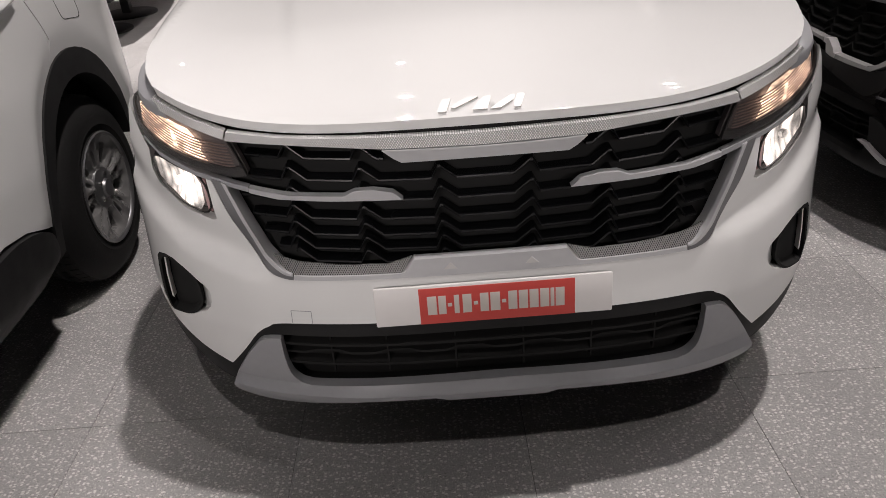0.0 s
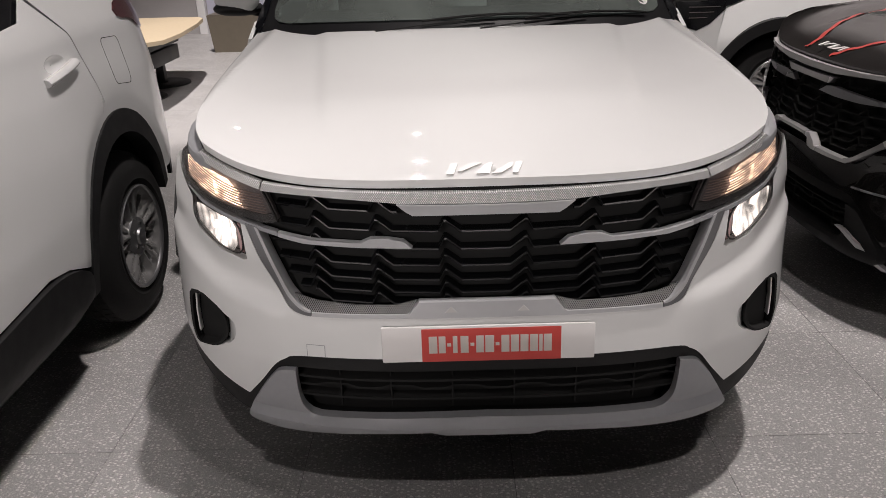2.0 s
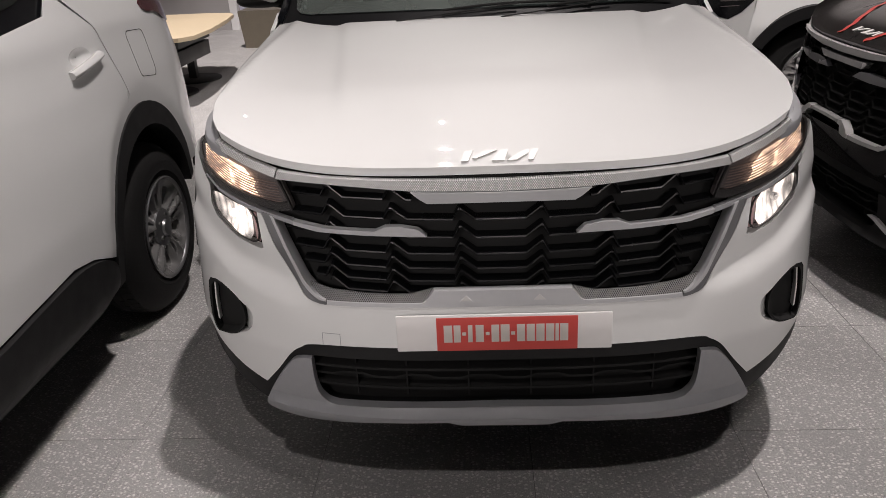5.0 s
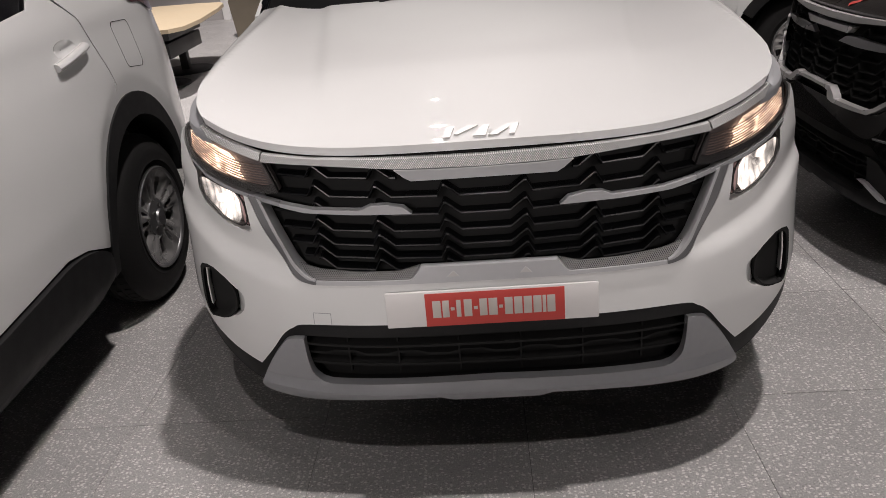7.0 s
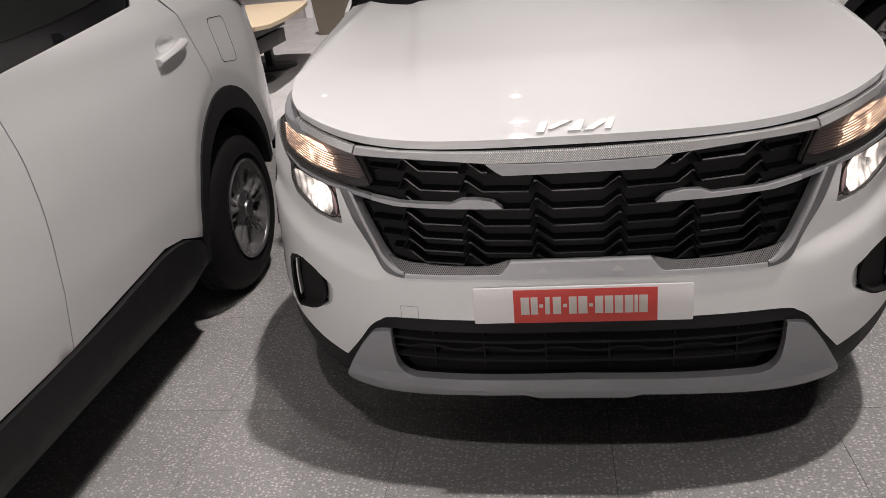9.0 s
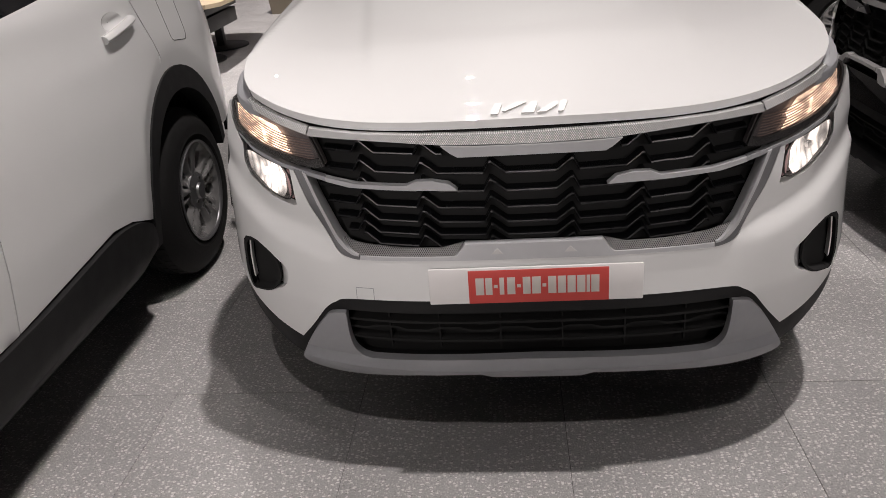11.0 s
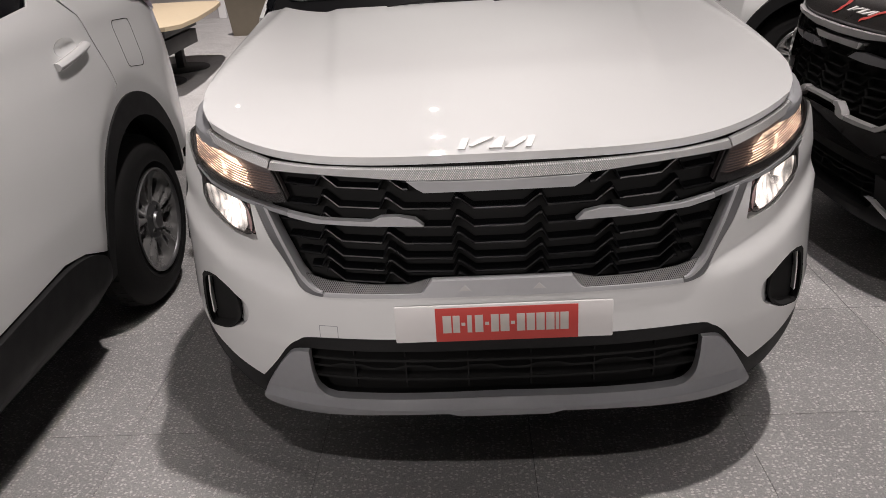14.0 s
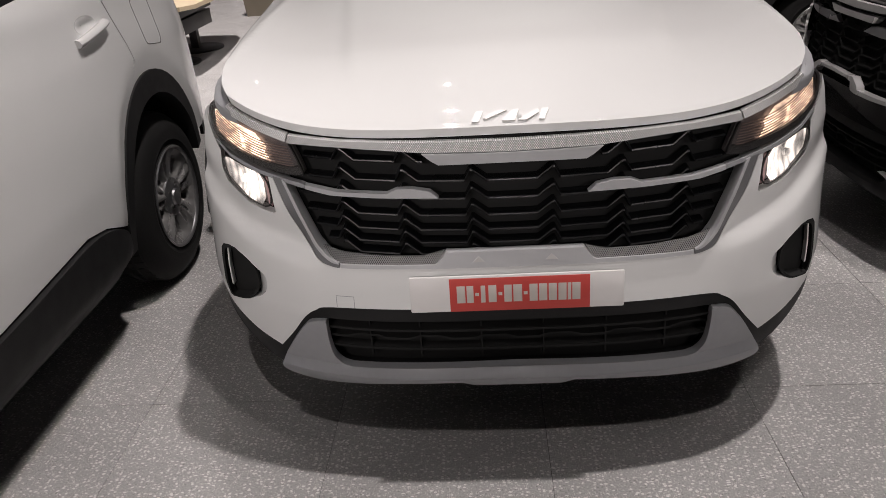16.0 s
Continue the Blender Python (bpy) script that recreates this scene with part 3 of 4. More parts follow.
def build_front(car, paint, trim, grille_trim, lit_up, plate):
    full = mirrored
    old = paint is BLACKP
    # dark shell behind all openings
    part("front_backing", skin(full([(0, 0.24), (0.6, 0.24), (0.80, 0.40), (0.84, 0.60), (0.80, 0.80), (0.745, 0.93), (0.70, 0.965), (0.675, 0.955), (0.64, 0.935), (0.585, 0.915), (0.5, 0.902), (0.24, 0.892), (0, 0.890)]), nose(0.062), 0.06, None), VOID, car)
    # bumper skin
    half = [(0, 0.578)] + bend([(0.27, 0.577), (0.38, 0.576), (0.430, 0.578), (0.462, 0.590), (0.486, 0.622), (0.529, 0.697), (0.563, 0.782)]) + [ (0.574, 0.784), (0.566, 0.694), (0.575, 0.690), (0.637, 0.702), (0.704, 0.742), (0.716, 0.775), (0.713, 0.818),
            (0.733, 0.850), (0.748, 0.885), (0.752, 0.912), (0.760, 0.895), (0.775, 0.84), (0.800, 0.76), (0.832, 0.67), (0.846, 0.60), (0.840, 0.50), (0.826, 0.432), (0.76, 0.385), (0.68, 0.350), (0.606, 0.325)] + bend([(0.606, 0.325), (0.557, 0.386), (0.517, 0.440), (0.487, 0.463), (0.444, 0.475), (0.25, 0.478), (0, 0.478)])[1:]
    fogs = [rounded(FOG_CUT, 1), flip(rounded(FOG_CUT, 1))]
    outline = full(half)
    bumper = part("front_bumper", skin(outline, nose(), 0.014 if lit_up else 0.026, (0, 0.03, 0), fogs), paint, car)
    # lower black cladding with the air opening
    openh = full([(0, 0.296), (0.40, 0.288), (0.445, 0.292), (0.470, 0.33), (0.474, 0.430), (0.455, 0.437), (0, 0.441)][::-1])[::-1]
    clad = full([(0, 0.238), (0.46, 0.220), (0.60, 0.225), (0.70, 0.28), (0.80, 0.335), (0.842, 0.38), (0.842, 0.46), (0.76, 0.41), (0.62, 0.36), (0.56, 0.42), (0.50, 0.48), (0.44, 0.495), (0, 0.495)])
    part("lower_cladding", skin(clad, nose(0.012), 0.03, (0, 0.05, 0), [openh]), PLASTIC, car, "black textured plastic lower bumper")
    # skid plate
    skid = full([(0, 0.257), (0.105, 0.257), (0.138, 0.268), (0.30, 0.262)] + bend([(0.46, 0.245), (0.525, 0.242), (0.590, 0.248), (0.611, 0.264), (0.603, 0.290), (0.560, 0.362), (0.526, 0.408), (0.503, 0.429), (0.463, 0.436)], 3) + bend([(0.463, 0.434), (0.464, 0.380), (0.459, 0.336), (0.446, 0.312), (0.424, 0.299), (0.36, 0.298), (0, 0.306)], 4)[1:])

    def lip(x, z):
        px, py, pz = nose(-0.004)(x, z)
        swell = 0.020 * smooth((0.300 - z) / 0.022)
        return (px, py - swell, pz)
    part("skid_plate", skin(skid, lip, 0.012 if lit_up else 0.022, (0, 0.028, 0)), trim, car, "grey painted skid plate")
    # lower grille
    lower = part("lower_grille", skin(openh, nose(0.055), 0.06, None), VOID, car)
    for z, d in ((0.405, 0.02), (0.378, 0.03), (0.345, 0.025)):
        bm = bmesh.new()
        n = 36
        rows = []
        for i in range(n + 1):
            x = -0.475 + 0.95 * i / n
            wob = 0.004 * (1 if (i // 3) % 2 else -1) if z == 0.378 else 0.0
            y = plan(x) + setback(z) + d
            rows.append([bm.verts.new((x, y + a, z + b + wob)) for a, b in ((0.03, 0.006), (0.0, 0.003), (0.0, -0.003), (0.03, -0.006))])
        for a, b in zip(rows, rows[1:]):
            for i in range(3):
                bm.faces.new((a[i], b[i], b[i + 1], a[i + 1]))
        bmesh.ops.recalc_face_normals(bm, faces=bm.faces[:])
        part("grille_bar", bm, VOID, lower)
    for x in (-0.36, -0.235, -0.085, 0.065, 0.215, 0.36):
        y = plan(x) + 0.034
        part("grille_rib", boxed(x - 0.002, x + 0.002, y, y + 0.02, 0.322, 0.436, 0.001), VOID, lower)
    # main grille
    def lean(x, z):
        px, py, pz = nose(-0.002)(x, z)
        return (px, py + 0.5 * max(0.0, z - 0.588), pz)
    lower_lip = full([(0, 0.580), (0.27, 0.5795), (0.38, 0.5785), (0.410, 0.5785), (0.410, 0.5875), (0.30, 0.5885), (0.186, 0.589), (0.177, 0.592), (0.157, 0.618), (0, 0.618)])
    if old:
        frame_line = full([(0, 0.612), (0.108, 0.611), (0.148, 0.605), (0.163, 0.578), (0.20, 0.572), (0.30, 0.572), (0.415, 0.575), (0.45, 0.597), (0.511, 0.649), (0.586, 0.696), (0.572, 0.742), (0.560, 0.722), (0.560, 0.712), (0.436, 0.604), (0.40, 0.587), (0.21, 0.587), (0.20, 0.600), (0.155, 0.625), (0.108, 0.621), (0, 0.623)])
        part("grille_frame", skin(frame_line, nose(-0.012), 0.02, (0, 0.03, 0)), BRIGHT, car, "bright silver lower grille frame")
        for s in (1, -1):
            fl = (lambda p: p) if s > 0 else flip
            for k, wedge in enumerate(([(0.576, 0.773), (0.574, 0.724), (0.574, 0.690), (0.607, 0.712), (0.602, 0.754), (0.608, 0.781)], [(0.617, 0.708), (0.641, 0.718), (0.639, 0.782)])):
                part("silver_wedge", skin(fl(wedge), nose(-0.014), 0.02, (0, 0.02, 0)), BRIGHT, car)
    else:
        part("grille_lip", skin(lower_lip, nose(-0.006), 0.02, (0, 0.022, 0)), grille_trim, car, "satin silver lower grille lip")
        for s in (1, -1):
            fl = (lambda p: p) if s > 0 else flip
            post = bend([(0.412, 0.5775), (0.434, 0.5805), (0.459, 0.592), (0.483, 0.624), (0.526, 0.699), (0.560, 0.784)]) + bend([(0.538, 0.780), (0.498, 0.688), (0.474, 0.634), (0.460, 0.614), (0.440, 0.598), (0.425, 0.590), (0.412, 0.5875)])
            part("grille_surround", skin(fl(post), nose(-0.004), 0.02, (0, 0.055, 0)), GUNMETAL, car, "gunmetal grille surround")
            edge = bend([(0.412, 0.5875), (0.427, 0.590), (0.443, 0.599), (0.4615, 0.615), (0.475, 0.635), (0.499, 0.689), (0.537, 0.780)]) + bend([(0.528, 0.777), (0.489, 0.688), (0.465, 0.637), (0.451, 0.619), (0.436, 0.604), (0.422, 0.5945), (0.412, 0.5915)])
            part("surround_edge", skin(fl(edge), nose(-0.008), 0.02, (0, 0.05, 0)), grille_trim, car, "bright silver inner edge")
        for s in (1, -1):
            knurl = [(0.181, 0.589), (0.38, 0.588), (0.415, 0.589), (0.440, 0.599), (0.462, 0.618), (0.450, 0.622), (0.40, 0.612), (0.30, 0.606), (0.21, 0.606), (0.160, 0.617)]
            part("knurled_insert", skin(knurl if s > 0 else flip(knurl), lean, 0.015, (0, 0.004, 0)), KNURLDARK, car, "dark knurled insert")
            lens = [(0.07, 0.594), (0.097, 0.594), (0.083, 0.607)]
            if grille_trim is SILVER:
                part("sensor_mark", skin(lens if s > 0 else flip(lens), nose(-0.0075), 0.02, (0, 0.004, 0)), MARK, car)
    back = part("grille", skin(full([(0, 0.585), (0.42, 0.59), (0.46, 0.62), (0.54, 0.79), (0.515, 0.875), (0, 0.862)]), nose(0.058), 0.06, None), VOID, car, "gloss black zigzag grille")
    bar_look = VOID if old else BARBLK
    for z, half in ((0.600, 0.40), (0.628, 0.435), (0.658, 0.462), (0.692, 0.482), (0.730, 0.50), (0.771, 0.475)):
        part("grille_bar", zigzag(z, -half, half), bar_look, back, smooth=False)
    for s in (1, -1):
        part("grille_bar", zigzag(0.815, 0.20, 0.48) if s > 0 else zigzag(0.815, -0.48, -0.20), bar_look, back, smooth=False)
        # side accents in the grille, running on below the lamps
        acc = [(0.167, 0.742), (0.31, 0.745), (0.42, 0.750), (0.478, 0.762), (0.478, 0.772), (0.40, 0.759), (0.285, 0.755), (0.262, 0.765), (0.225, 0.766), (0.186, 0.759)]
        if old:
            acc = [(0.107, 0.782), (0.232, 0.779), (0.372, 0.783), (0.495, 0.793), (0.496, 0.803), (0.391, 0.807), (0.213, 0.812), (0.151, 0.806)]
        part("grille_accent", skin(acc if s > 0 else flip(acc), nose(-0.002) if old else upright(0.755, -0.004), 0.02, (0, 0.02, 0)), GUNMETAL if old else grille_trim, car, "dark silver accent bar" if old else "silver accent bar")
        acc = [(0.496, 0.795), (0.575, 0.805), (0.637, 0.810), (0.70, 0.835), (0.70, 0.842), (0.637, 0.818), (0.575, 0.813), (0.496, 0.803)] if old else [(0.480, 0.762), (0.54, 0.775), (0.60, 0.787), (0.68, 0.812), (0.724, 0.842), (0.719, 0.847), (0.68, 0.820), (0.60, 0.796), (0.53, 0.782), (0.480, 0.772)]
        part("lamp_divider", skin(acc if s > 0 else flip(acc), nose(-0.002), 0.02, (0, 0.02, 0)), GREYSIL if grille_trim is SILVER else BRIGHT, car, "grey silver strip between the lamps")
    top = full([(0, 0.8665), (0.24, 0.8707), (0.40, 0.8765), (0.506, 0.8855), (0.512, 0.867), (0.40, 0.862), (0.30, 0.855), (0.20, 0.846), (0, 0.842)][::-1])
    if old:
        top = [(x, z + 0.013) for x, z in top]
    part("upper_trim", skin(top, upright(0.865, -0.014 if old else -0.008), 0.02, (0, 0.02, 0)), KNURL if grille_trim is SILVER else BRIGHT, car, "knurled silver trim strip" if grille_trim is SILVER else "smooth silver trim strip")
    blade = full([(0, 0.818), (0.163, 0.818), (0.178, 0.827), (0.199, 0.8445), (0.10, 0.8415), (0, 0.8405)])
    part("trim_blade", skin(blade, upright(0.845, -0.011), 0.02, (0, 0.025, 0)), grille_trim, car, "satin silver blade")
    # lamps
    for s in (1, -1):
        fl = (lambda p: p) if s > 0 else flip
        strip = [(0.5095, 0.8862), (0.585, 0.9065), (0.64, 0.9275), (0.664, 0.9415), (0.680, 0.926), (0.66, 0.915), (0.60, 0.893), (0.515, 0.870)][::-1]
        part("lamp_strip", skin(fl(strip), lambda x, z: (x, plan(x) + min(setback(z), 0.072) - 0.010, z), 0.02, (0, 0.02, 0)), KNURL if grille_trim is SILVER else BRIGHT, car, "knurled silver strip over the lamp" if grille_trim is SILVER else "smooth silver strip over the lamp")
        lamp = part("upper_lamp", skin(fl(rounded(LAMP_UP, 1)), nose(0.020), 0.03, (0, 0.02, 0)), LAMPGREY, car, "upper lamp with a lit warm bulb" if lit_up else "upper lamp, unlit")
        rim = rounded(LAMP_UP, 1)
        c = (0.62, 0.865)
        hole = [((x - c[0]) * 0.93 + c[0], (z - c[1]) * 0.86 + c[1] + 0.007) for x, z in rim]
        part("bezel", skin(fl(rim), nose(0.002), 0.025, (0, 0.012, 0), [fl(hole)]), LAMPDARK, lamp)
        glow = [(0.560, 0.808), (0.60, 0.815), (0.69, 0.845), (0.722, 0.870), (0.724, 0.911), (0.708, 0.912), (0.655, 0.892), (0.60, 0.876), (0.588, 0.862), (0.572, 0.850), (0.578, 0.836)]
        part("bulb_reflector", skin(fl(glow), nose(0.014), 0.02, None), WARM if lit_up else LAMPGREY, lamp, "amber-lit reflector")
        column = [(0.631, 0.836), (0.640, 0.838), (0.644, 0.868), (0.637, 0.866)]
        part("bulb_column", skin(fl(column), nose(0.007), 0.02, (0, 0.006, 0)), WARM if lit_up else LAMPGREY, lamp, "amber glowing upright" if lit_up else "")
        for k in range(9):
            bm, f = bmesh.new(), (k + 0.4) / 9
            a, b = Vector((0.50, 0.800)).lerp(Vector((0.518, 0.855)), f), Vector((0.728, 0.868)).lerp(Vector((0.715, 0.918)), f)
            m = Vector((0.60, 0.817)).lerp(Vector((0.60, 0.872)), f)
            rows = []
            for i in range(15):
                u = i / 14
                q = a * (1 - u) ** 2 + 2 * u * (1 - u) * (m * 2 - (a + b) / 2) + b * u * u
                q = Vector((a[0] + (b[0] - a[0]) * u, q[1]))
                y = plan(q[0]) + setback(q[1])
                rows.append([bm.verts.new((s * q[0], y + d, q[1] + h)) for d, h in ((0.0125, 0.0012), (0.0095, 0.0008), (0.0095, -0.0008), (0.0125, -0.0012))])
            for p, q in zip(rows, rows[1:]):
                for i in range(3):
                    bm.faces.new((p[i], q[i], q[i + 1], p[i + 1]))
            part("lamp_louvre", bm, LOUVRE, lamp)
        cover = part("lamp_lens", skin(fl(rim), nose(-0.002), 0.025, None), GLASS, lamp, "clear lens")
        cover.visible_shadow = False
        low = part("low_beam", skin(fl(rounded(LAMP_LOW, 2)), nose(0.032), 0.025, (0, 0.02, 0)), LAMPGREY, car, "lit low-beam headlamp" if lit_up else "low-beam headlamp, unlit")
        rim = rounded(LAMP_LOW, 2)
        c = (0.640, 0.758)
        hole = [((x - c[0]) * 0.955 + c[0], (z - c[1]) * 0.945 + c[1]) for x, z in rim]
        part("bezel", skin(fl(rim), nose(0.002), 0.02, (0, 0.02, 0), [fl(hole)]), LAMPDARK, low)
        beam = rounded([(0.590, 0.703), (0.64, 0.712), (0.697, 0.748), (0.708, 0.785), (0.703, 0.812), (0.65, 0.797), (0.594, 0.784)], 1)

        def bowl(x, z, s=s):
            d = math.hypot((abs(x) - 0.65) / 0.05, (z - 0.758) / 0.04)
            return (x, plan(x) + setback(z) + 0.030 - 0.018 * min(1, d) ** 2, z)
        part("beam_reflector", skin(fl(beam), bowl, 0.01, None), BEAM if lit_up else GLOSSBLK if old else CHROME, low, "bright lit reflector" if lit_up else "unlit reflector")
        bulb = bmesh.new()
        bmesh.ops.create_uvsphere(bulb, u_segments=12, v_segments=8, radius=0.011)
        bmesh.ops.translate(bulb, verts=bulb.verts[:], vec=(s * 0.648, plan(0.648) + setback(0.76) + 0.016, 0.76))
        part("bulb", bulb, BEAM if lit_up else GLOSSBLK if old else CHROME, low)
        guide = [(0.574, 0.706), (0.584, 0.709), (0.588, 0.776), (0.580, 0.774)]
        part("light_guide", skin(fl(guide), nose(0.008), 0.02, (0, 0.01, 0)), GLOSSBLK if old else PINK, low, "black light guide" if old else "pink-tinted light guide")
        cover = part("lamp_lens", skin(fl(rim), nose(-0.002), 0.025, None), GLASS, low, "clear lens")
        cover.visible_shadow = False
        # air curtain pocket
        pocket = [((x - 0.72) * 1.04 + 0.715, (z - 0.48) * 1.05 + 0.48) for x, z in rounded(FOG, 1)]
        pk = part("air_curtain", skin(fl(pocket), nose(0.035), 0.03, None), VOID, car, "black corner pocket")
        part("pocket_chamfer", skin(fl(CHAMFER), lambda x, z: (x, plan(x) + setback(z) - swell(x, z) + 0.026 * smooth((abs(x) - 0.612) / 0.04), z), 0.008, None), paint, bumper)
        ring = rounded(FOG, 1)
        part("pocket_frame", skin(fl(ring), nose(0.0012), 0.015, (0, 0.034, 0), [fl([((x - 0.700) * 0.84 + 0.700, (z - 0.488) * 0.90 + 0.488) for x, z in ring])]), VOID, pk)
        led = [(0.745, 0.447), (0.752, 0.447), (0.757, 0.50), (0.752, 0.552), (0.745, 0.552), (0.750, 0.50)]
        part("led_strip", skin(fl(led), nose(0.012), 0.02, (0, 0.02, 0)), PLATEW, pk, "white light strip")
        flap = [(0.755, 0.41), (0.775, 0.41), (0.778, 0.545), (0.765, 0.555), (0.758, 0.5)]
        part("pocket_wall", skin(fl(flap), nose(0.026), 0.03, (0, 0.01, 0)), VOID, pk)
    # towing cover: a thin frame line in the bumper
    for name, x0, x1, z0, z1 in (("tow_cover", -0.429, -0.385, 0.4775, 0.506),):
        bm = bmesh.new()
        for a, b in (((x0, z0), (x0, z1)), ((x0, z1), (x1, z1)), ((x1, z1), (x1, z0))):
            dx, dz = (0.0007, 0) if a[0] == b[0] else (0, 0.0007)
            skin([(min(a[0], b[0]) - dx, min(a[1], b[1]) - dz), (max(a[0], b[0]) + dx, min(a[1], b[1]) - dz), (max(a[0], b[0]) + dx, max(a[1], b[1]) + dz), (min(a[0], b[0]) - dx, max(a[1], b[1]) + dz)], nose(-0.0006), 0.03, None, bm=bm)
        part(name, bm, GREYSIL, bumper)
    if plate:
        build_plate(car)


def build_plate(car):
    y = -0.004
    tilt = pose(0, y, 0.5225, -4, 0, 0)

    def lay(bm):
        bm.transform(tilt)
        return bm
    board = part("number_plate", lay(boxed(-0.246, 0.246, -0.004, 0.004, -0.0455, 0.0445, 0.003)), PLATEW, car, "white number plate with a red centre field")
    # hidden block, added so that the plate's shadow joins the bumper's
    part("plate_holder", lay(boxed(-0.235, 0.235, 0.0045, 0.026, -0.038, 0.026, 0.003)), PLASTIC, board, "black backing block, unseen behind the plate")
    part("red_field", lay(boxed(-0.1535, 0.168, -0.0050, -0.0035, -0.0445, 0.0385, 0.0005)), PLATER, board, "red field")
    x, k = -0.137, 0.88
    for w, gap in ((0.022, 0.004), (0.018, 0.004), (0.010, 0.005), (0.012, 0.008), (0.021, 0.005), (0.010, 0.005), (0.020, 0.004), (0.023, 0.004), (0.010, 0.005), (0.021, 0.004), (0.021, 0.004), (0.021, 0.004), (0.021, 0.003), (0.009, 0.003), (0.021, 0.0)):
        low, high = (-0.006, 0.002) if abs(w - 0.010) < 1e-6 else (-0.023, 0.020)
        part("plate_bar", lay(boxed(x, x + w * k, -0.0056, -0.0045, low, high, 0.0003)), PLATEC, board)
        x += (w + gap) * k


def build_car(name, label, m, paint, trim, grille_trim, lit_up=False, plate=False, group="", mirrors=True):
    car = thing(name, label, "car", group, m)
    build_front(car, paint, trim, grille_trim, lit_up, plate)
    # bonnet
    part("bonnet", bonnet_sheet(0.016 if lit_up else 0.022), paint, car)

    def on_hood(x, h, up):
        y = hood_front(x) + 0.014 + (0.0 if lit_up else 0.035) + 0.74 * h
        z = hood_z(x, y)
        return Vector((x, y - up * 0.75, z + up * 0.65))
    part("emblem", emblem_bars(bmesh.new(), lambda x, h, up: on_hood(x, h * 1.05, up), 1.0 if lit_up else 1.1), EMBLEM, car, "satin silver slanted-bar emblem", smooth=False)
    # underbody and two unseen boxes, added over the floor and engine bay, block light
    part("underbody", boxed(-0.70, 0.70, 0.32, 4.1, 0.21, 0.80, 0.03), VOID, car)
    part("floor_pan", boxed(-0.84, 0.84, 1.33, 2.98, 0.26, 0.60, 0.02), VOID, car)
    part("engine_cover", boxed(-0.66, 0.66, 0.36, 1.2, 0.80, 0.93, 0.03), VOID, car)
    for s in (1, -1):
        # front fender: from the bonnet's edge over the shoulder to the arch
        bm, rows = bmesh.new(), []
        ys = [0.236 + 0.0275 * k for k in range(41)]
        for y in ys:
            xe = float(np.interp(y, EDGE_Y, EDGE_X)) + 0.004
            ze = hood_z(xe - 0.004, min(y, 1.33)) - LIP
            d = abs(y - FRONT_AXLE)
            lowz = TYRE + math.sqrt(max(0.0, 0.462 ** 2 - d * d)) if d < 0.462 else 0.45
            lowz = max(lowz, 0.45)
            if y < 0.42:
                lowz = max(lowz, 0.68)
            if y < 0.34:
                lowz = 0.925 + 0.02 * max(0.0, (0.29 - y) / 0.08)
            row = []
            top = ze - 0.004
            for k in range(19):
                z = top + (min(lowz, top - (0.02 if y < 0.30 else 0.05)) - top) * k / 18
                row.append(bm.verts.new((s * fender_x(y, z), y, z)))
            rows.append(row)
        for a, b in zip(rows, rows[1:]):
            for i in range(18):
                f = (a[i], b[i], b[i + 1], a[i + 1])
                bm.faces.new(f if s < 0 else f[::-1])
        part("front_fender", bm, paint, car)
        # the strip's tapering tail, a ledge round the bonnet's corner
        tail_ys = (0.196, 0.212, 0.2275, 0.246, 0.266, 0.30, 0.34, 0.40, 0.47, 0.58)
        tail_w = (0.004, 0.014, 0.020, 0.024, 0.025, 0.026, 0.024, 0.018, 0.010, 0.001)
        edge = [Vector((float(np.interp(y, EDGE_Y, EDGE_X)), y)) for y in tail_ys]
        tail_bm, rows = bmesh.new(), []
        for k, (p, w) in enumerate(zip(edge, tail_w)):
            d = (edge[min(k + 1, 9)] - edge[max(k - 1, 0)]).normalized()
            out = Vector((d[1], -d[0]))
            rim_z = hood_z(p[0], p[1]) - LIP - 0.004
            rows.append([tail_bm.verts.new((s * (p + out * u)[0], (p + out * u)[1], rim_z - h)) for u, h in ((-0.006, 0.002), (w * 0.55, 0.003), (w * 0.9, 0.008), (w, 0.016), (w - 0.003, 0.034))])
        for p, q in zip(rows, rows[1:]):
            for k in range(4):
                f = (p[k], p[k + 1], q[k + 1], q[k])
                tail_bm.faces.new(f if s > 0 else f[::-1])
        part("strip_tail", tail_bm, GREYSIL if grille_trim is SILVER else BRIGHT, car, "smooth grey end of the trim strip")
        fd = [(1.335, 0.47), (1.40, 0.445), (2.240, 0.452), (2.264, 0.60), (2.284, 0.73), (2.292, 0.825), (2.293, 0.92), (2.281, 1.03), (2.258, 1.112), (1.95, 1.10), (1.56, 1.108), (1.36, 0.99), (1.325, 0.90)]
        side_panel("mirror_corner", [(1.338, 0.90), (1.364, 0.988), (1.556, 1.104), (1.44, 1.10), (1.338, 1.05)], paint, car, s, -0.001)
        cups = [[(y0 + 0.10 + 0.07 * math.cos(a), 1.053 + 0.030 * math.sin(a)) for a in [2 * math.pi * k / 20 for k in range(20)]] for y0 in (2.03, 3.03)]
        door = side_panel("front_door", fd, paint, car, s, holes=[cups[0]], depth=0.003)
